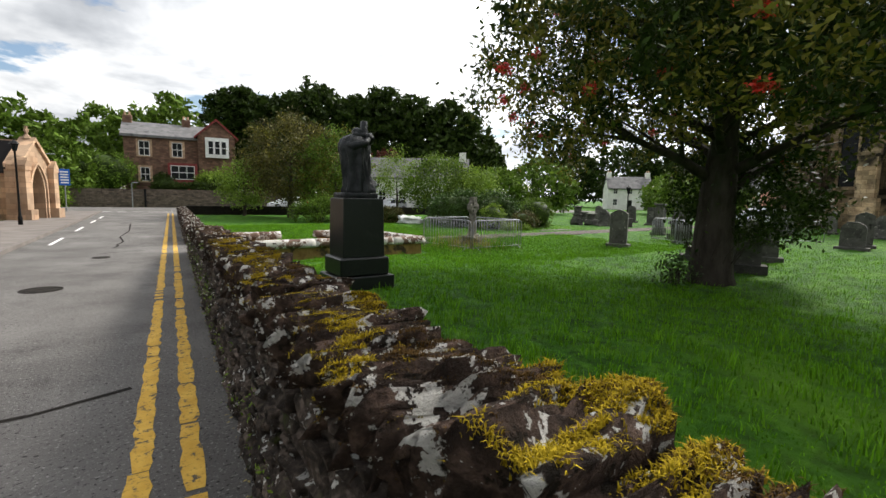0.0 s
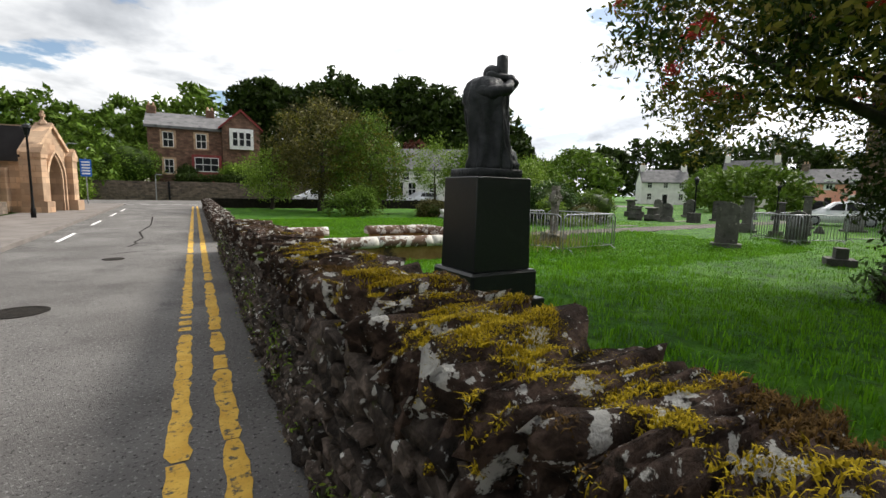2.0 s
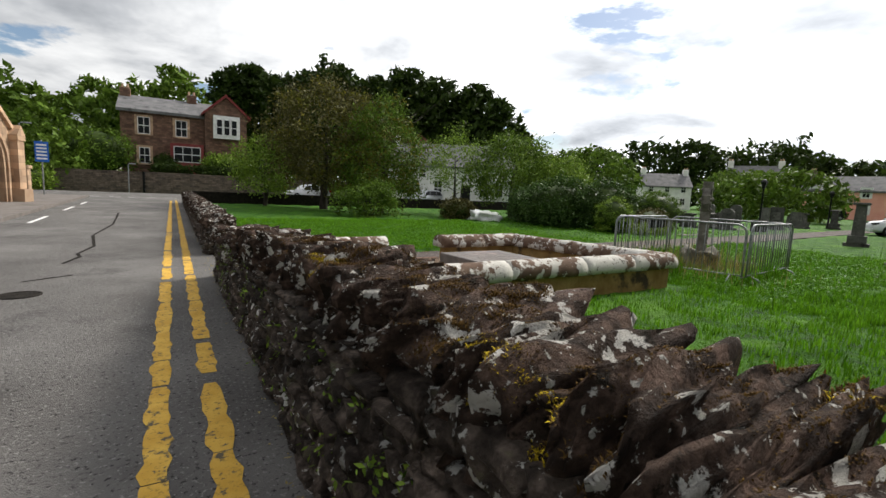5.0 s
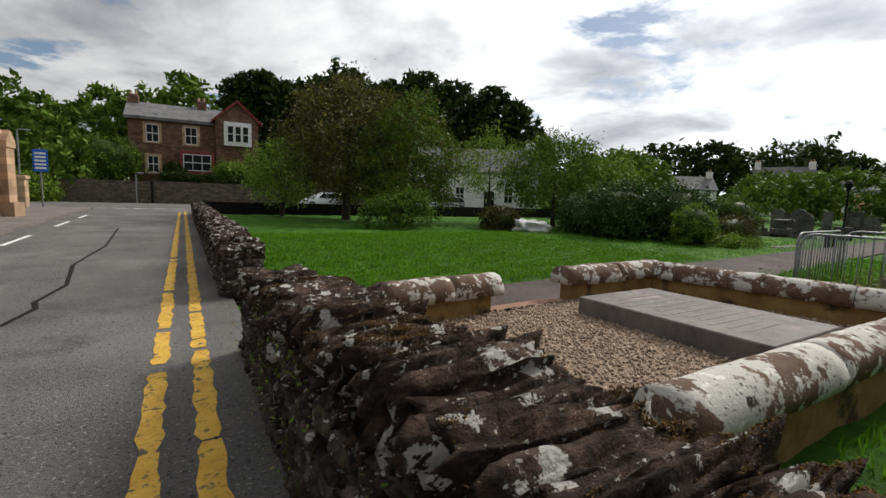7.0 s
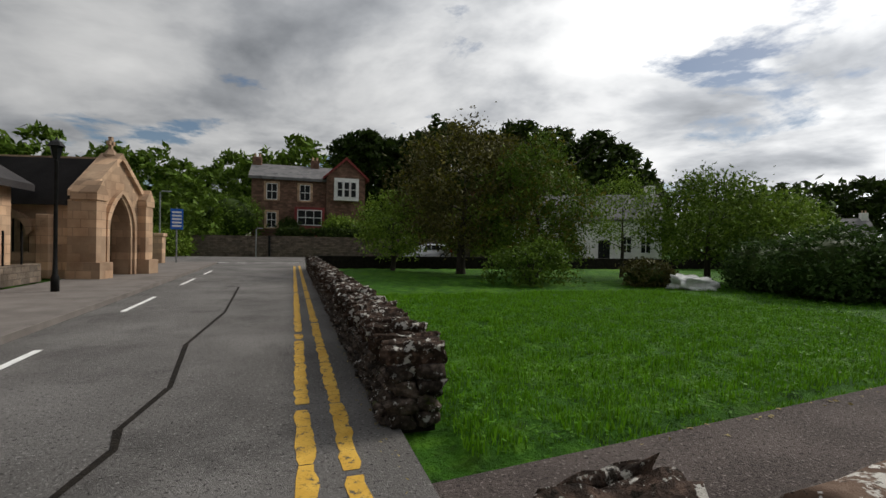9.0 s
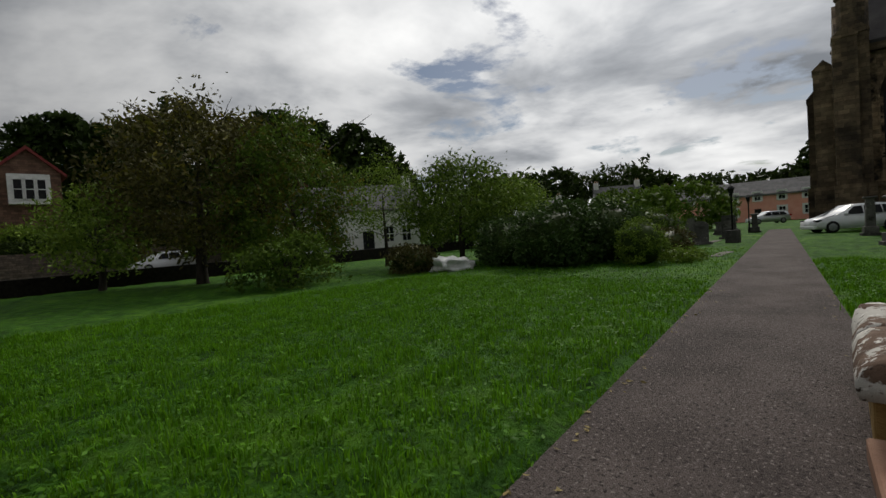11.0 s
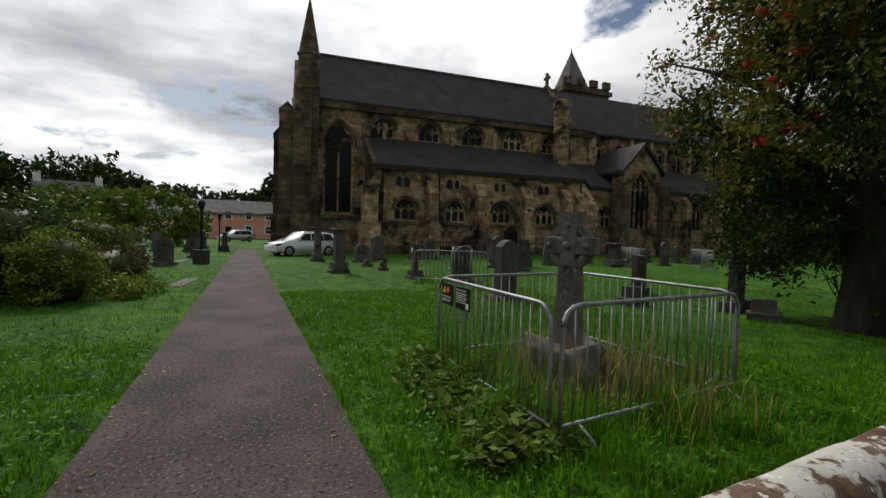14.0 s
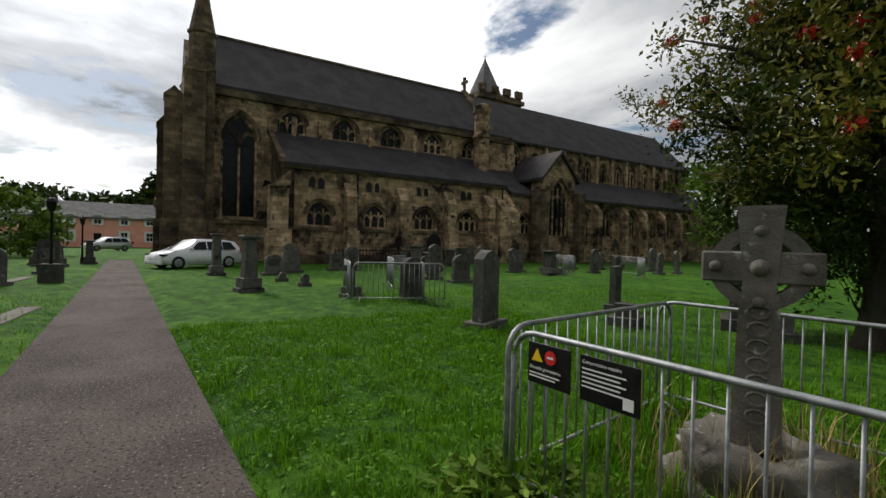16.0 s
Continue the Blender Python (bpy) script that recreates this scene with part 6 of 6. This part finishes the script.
for at, rr, m, lab, sd in (((4.6, 63.0, 1.7), (2.2, 1.4, 2.4), LEAFLIGHT, "rounded light green garden shrub by the villa", 41), ((-7.0, 64, 1.7), (3.2, 2.4, 4.4), LEAF, "dense green garden tree by the villa", 42), ((-9.0, 60.5, 1.7), (1.2, 0.9, 1.4), LEAF, "clipped garden shrub behind the wall", 43), ((-1.2, 63.4, 1.7), (0.8, 0.8, 1.9), LEAFDARK, "small dark conical evergreen shrub", 44), ((-11.5, 57, 0), (2.0, 1.6, 2.2), LEAFLIGHT, "pale green shrub at the corner", 45), ((9.5, 62.5, 1.7), (2.6, 1.6, 3.0), LEAF, "green shrubs beside the villa", 46), ((14, 61, 1.5), (3.0, 1.6, 3.2), LEAFDARK, "dark green garden shrubs by the wall", 47)):
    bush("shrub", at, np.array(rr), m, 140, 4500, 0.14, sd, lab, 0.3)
hd = thing("hedge", (2.4, 59.7, 1.7), 0, "clipped green hedge on top of the boundary wall", "hedge")
hr = np.random.default_rng(8)
part("foliage", leaves(np.stack([hr.uniform(-4.4, 4.4, 500), hr.uniform(-0.5, 0.5, 500), hr.uniform(0.05, 1.15, 500)], 1), 0.12, 9000, 0.10, 48), LEAFDARK, hd)

# far woods and hills


def woods(name, spots, mat, seed, label, leaf=0.5, per=900):
    vs, fs, n = [], [], 0
    for k, (x, y, z, rr, h) in enumerate(spots):
        c = shell((x, y, z + h * 0.5), (rr, rr, h * 0.55), 110, seed + k, 0.12, -0.7, 0.12)
        v, _, f = leaves(c, rr * 0.10, int(per * 1.35), leaf, seed + k)
        vs += v
        fs += [[i + n for i in q] for q in f]
        n += len(v)
    tagged(part(name, (vs, [], fs), mat), label, "woods", kind="stuff")


r = random.Random(3)
ridge = []
for k in range(26):
    u = k / 25
    x = 9 + 43 * u
    ridge.append((x + r.uniform(-0.6, 0.6), 96 - 26 * u + r.uniform(-2, 2), 4 - 2 * u, r.uniform(4.0, 5.4), 15.5 + 1.2 * math.sin(k * 0.9) + (1.8 * math.sin(u * math.pi)) - 8 * max(0, u - 0.86) * 5))
woods("far_woods", ridge, LEAFDARK, 100, "dark wooded ridge of tall trees", 0.6, 1500)
left = [(-42 + k * 3.6 + r.uniform(-1, 1), 84 + r.uniform(-5, 9), 2, r.uniform(3.5, 5), 11 + r.uniform(-1.5, 2.5)) for k in range(13)]
woods("hillside_woods", left, LEAF, 140, "green wooded hillside behind the villa", 0.5, 1300)
left2 = [(-26 + k * 2.6, 62 + r.uniform(-3, 3), 0, r.uniform(2.2, 3.4), r.uniform(5, 8)) for k in range(7)]
woods("garden_trees", left2, LEAF, 170, "green garden trees beyond the street corner", 0.3, 1300)
woods("copper_trees", [(24, 66, 0, 3.5, 9), (28, 63, 0, 3, 8)], LEAFRED, 180, "copper leaved trees behind the cottage", 0.35, 1500)
mid = [(15 + k * 3.0, 54 + r.uniform(-3, 3), 0, 2.6, r.uniform(4, 6.5)) for k in range(9)]
woods("garden_trees", mid, LEAFLIGHT, 200, "mixed green trees behind the cottage", 0.3, 1100)
right = [(95 + 40 * math.sin(k * 0.11), 95 - 7.0 * k + r.uniform(-3, 3), 0, r.uniform(6, 9), 13 + 3.0 * math.sin(k * 0.6) + r.uniform(-2, 2)) for k in range(15)]
woods("far_woods", right, LEAFDARK, 230, "dark wooded hills beyond the houses", 0.8, 1300)
woods("park_trees", [(50, 27, 0, 4.2, 4.4), (56, 33, 0, 4.0, 4.6), (38, 40, 0, 4, 6), (30, 38, 0, 3, 4.5), (62, 38, 0, 4, 5.2)], LEAF, 260, "rounded green trees before the far houses", 0.3, 2200)
woods("south_trees", [(30, -32, 0, 6, 11), (20, -26, 0, 5, 9), (42, -44, 0, 7, 12), (8, -30, 0, 6, 10), (52, -52, 0, 8, 13)], LEAF, 280, "green trees south of the church", 0.4, 1500)

# ---- grass ----


def blades(spots, length, width, seed, lean=0.5):
    g = np.random.default_rng(seed)
    p = np.asarray(spots)
    n = len(p)
    a = g.uniform(0, math.tau, n)
    d = np.stack([np.cos(a), np.sin(a), np.zeros(n)], 1)
    s = np.stack([-np.sin(a), np.cos(a), np.zeros(n)], 1)
    patch = np.array([noise.noise(Vector((q[0] * 2.3, q[1] * 2.3, 7))) + 0.8 * noise.noise(Vector((q[0] * 6.1, q[1] * 6.1, 2))) for q in p])
    ln = (length * np.clip(1 + 1.3 * patch, 0.35, 2.0) * g.uniform(0.5, 1.4, n))[:, None]
    w = (width * g.uniform(0.7, 1.3, n))[:, None]
    k = (lean * g.uniform(0.2, 1.4, n))[:, None]
    mid = p + d * ln * k * 0.35 + np.array([0, 0, 1]) * ln * 0.6
    tip = p + d * ln * k + np.array([0, 0, 1]) * ln * (1.05 - 0.35 * k)
    v = np.stack([p - s * w, p + s * w, mid + s * w * 0.7, mid - s * w * 0.7, tip], 1).reshape(-1, 3)
    i = np.arange(n)[:, None] * 5
    f = np.concatenate([i + np.array([0, 1, 2, 3])], 1).tolist() + np.concatenate([i + np.array([3, 2, 4])], 1).tolist()
    return v.tolist(), [], f


def lawn_spots(n, x0, x1, y0, y1, seed):
    g = np.random.default_rng(seed)
    xs, ys = g.uniform(x0, x1, n), g.uniform(y0, y1, n)
    out = []
    for x, y in zip(xs, ys):
        if path_right(x) - 0.02 < y < path_left(x) + 0.02:
            continue
        if 1.35 < x < 6.4 and 9.65 < y < 13.15:
            continue
        if abs(x - PED[0]) < 0.45 and abs(y - PED[1]) < 0.45:
            continue
        out.append((x, y, ground_z(x, y) - 0.01))
    return out


sp = lawn_spots(76000, 0.46, 9, -3, 12.9, 1) + lawn_spots(105000, 0.46, 11, 14.3, 24, 2) + lawn_spots(80000, 6, 16, 7.5, 14.2, 3) + lawn_spots(14000, 11, 22, 15.5, 26, 4) + lawn_spots(20000, 8, 20, 0, 10, 6)
tagged(part("grass_blades", blades(sp, 0.07, 0.006, 3), BLADE), "green grass blades on the lawn", "grass", kind="stuff")
tuft = []
g = np.random.default_rng(9)
for cx, cy, n, s in ((9.3, 12.3, 500, 0.16), (8.6, 12.2, 500, 0.3), (7.6, 12.15, 500, 0.25), (7.3, 11.4, 400, 0.25), (7.5, 10.6, 500, 0.25), (8.4, 11.0, 900, 0.5), (9.4, 11.2, 700, 0.4), (17.8, 9.7, 400, 0.5), (18.0, 8.9, 300, 0.4)):
    tuft += [(x, y, 0.0) for x, y in zip(g.normal(cx, s, n), g.normal(cy, s, n))]
for a, b in ((FL, FM), (FM, FR), (FR, FQ), (FQ, FL)):
    q = g.random(650)
    tuft += [(x, y, 0.0) for x, y in zip(a[0] + (b[0] - a[0]) * q + g.normal(0, 0.07, 650), a[1] + (b[1] - a[1]) * q + g.normal(0, 0.07, 650))]
tagged(part("long_grass", blades(tuft, 0.20, 0.005, 5, 0.5), BLADE), "long uncut grass under the barriers", "grass", kind="stuff")
tuft = [(x, y, 0.0) for x, y in zip(g.normal(8.3, 0.55, 1500), g.normal(10.7, 0.5, 1500))]
tagged(part("dry_grass", blades(tuft, 0.31, 0.0045, 6, 0.4), DRY), "dry straw-coloured grass inside the barriers", "grass", kind="stuff")
cs = np.stack([g.uniform(7.0, 9.6, 620), g.normal(12.12, 0.2, 620), g.uniform(0.02, 0.15, 620)], 1)
tagged(part("nettles", leaves(cs, 0.06, 5200, 0.05, 61, 0.6), LEAF), "low leafy weeds along the barriers", "weeds", kind="stuff")
cs = np.concatenate([np.stack([g.uniform(0.6, 12, 2600), g.uniform(14.3, 21, 2600), g.uniform(0.04, 0.085, 2600)], 1), np.stack([g.uniform(6.4, 15, 1700), g.uniform(8.5, 13.8, 1700), g.uniform(0.04, 0.085, 1700)], 1)])
cs = np.array([c for c in cs if c[1] > path_left(c[0]) + 0.1 or c[1] < path_right(c[0]) - 0.1])
tagged(part("clover", leaves(cs, 0.09, 34000, 0.024, 62, 0.75), CLOVER), "clover leaves among the grass", "clover", kind="stuff")
lf = np.stack([g.uniform(0.6, 10, 160), np.zeros(160), np.full(160, 0.012)], 1)
lf[:, 1] = [path_left(x) - abs(v) if k % 2 else path_right(x) + abs(v) for k, (x, v) in enumerate(zip(lf[:, 0], g.normal(0, 0.12, 160)))]
tagged(part("fallen_leaves", leaves(lf, 0.004, 170, 0.022, 63, 0.9), DRY), "fallen dry leaves on the path edge", "leaves", kind="stuff")

# ---- wall pieces ----
spots = cope_row(wall_south, -6.0, WALL_END, 11, 99)
spots_n = cope_row(wall_north, WALL_GO, 37.0, 12, 24)
stone_face(wall_south, 0.055, -6.0, WALL_END, (0.0, 6.0), -1, 13)
stone_face(wall_north, 0.055, WALL_GO, 36.5, None, -1, 14)
for wl_, ye in ((wall_south, WALL_END - 0.05), (wall_north, WALL_GO + 0.05)):
    r = random.Random(int(ye * 10))
    for zc in np.arange(0.06, wall_top(ye) - 0.05, 0.125):
        for xc in (0.12, 0.32):
            piece("end_stone", r.choice(ROCKS), wl_, Matrix.LocRotScale((xc + r.uniform(-0.03, 0.03), ye, zc), Euler((0, r.uniform(-0.1, 0.1), 0)), (r.uniform(0.18, 0.26), 0.17, 0.125)))
moss(wall_south, spots, -3.5, 4.5, 300000, 5, MOSS, 0.16, 0.013, "yellow_moss")
moss(wall_south, spots, 4.5, 8.5, 90000, 6, MOSS, 0.40, 0.012, "yellow_moss")
moss(wall_south, spots, -3.5, 12.0, 380000, 8, MOSSDARK, 0.05, 0.010, "brown_moss")
wc = np.stack([np.random.default_rng(3).uniform(-0.03, 0.0, 130), np.random.default_rng(4).uniform(-1, 12, 130), np.random.default_rng(6).uniform(0.08, 0.7, 130)], 1)
tagged(part("wall_plants", leaves(wc, 0.035, 2600, 0.014, 64), LEAFLIGHT, wall_south), kind="stuff")
vg = np.random.default_rng(15)
ver = [(x, y, 0.0) for x, y in zip(-np.abs(vg.normal(0.02, 0.05, 900)), vg.uniform(-2, 20, 900))]
tagged(part("verge_litter", leaves(np.array(ver), 0.01, 900, 0.014, 65, 0.8), DRY), "dead leaves and grit along the wall foot", "leaf litter", kind="stuff")


def rosette(at, size, count, seed, mat, label):
    """A rosette of lobed leaves growing out of a wall joint."""
    t = thing("wall_plant", at, 0, label, "plant", "plants on the wall")
    r = random.Random(seed)
    for k in range(count):
        a = k * 2.4
        tilt = r.uniform(0.2, 1.0)
        d = Vector((-0.55 * abs(math.cos(a)) - 0.3, math.sin(a), tilt * math.cos(a) + 0.2)).normalized()
        side = d.cross(Vector((0.6, 0, 1))).normalized()
        ln = size * r.uniform(0.7, 1.2)
        bm = bmesh.new()
        rows = []
        for q, w in ((0, 0.06), (0.25, 0.2), (0.4, 0.13), (0.6, 0.28), (0.75, 0.2), (0.9, 0.22), (1.0, 0.03)):
            c = d * ln * q + Vector((-0.10 * q, 0, -0.35 * q * q)) * ln
            up = Vector((0, 0, 0.03 * ln))
            rows.append([bm.verts.new(c - side * w * ln + up), bm.verts.new(c), bm.verts.new(c + side * w * ln + up)])
        for r0, r1 in zip(rows, rows[1:]):
            for m in (0, 1):
                bm.faces.new((r0[m], r0[m + 1], r1[m + 1], r1[m]))
        part("leaf", bm, mat, t, "", True)
    return t


rosette((-0.02, 4.4, 1.03), 0.075, 13, 1, LEAFLIGHT, "green weed rosette growing from the wall top")
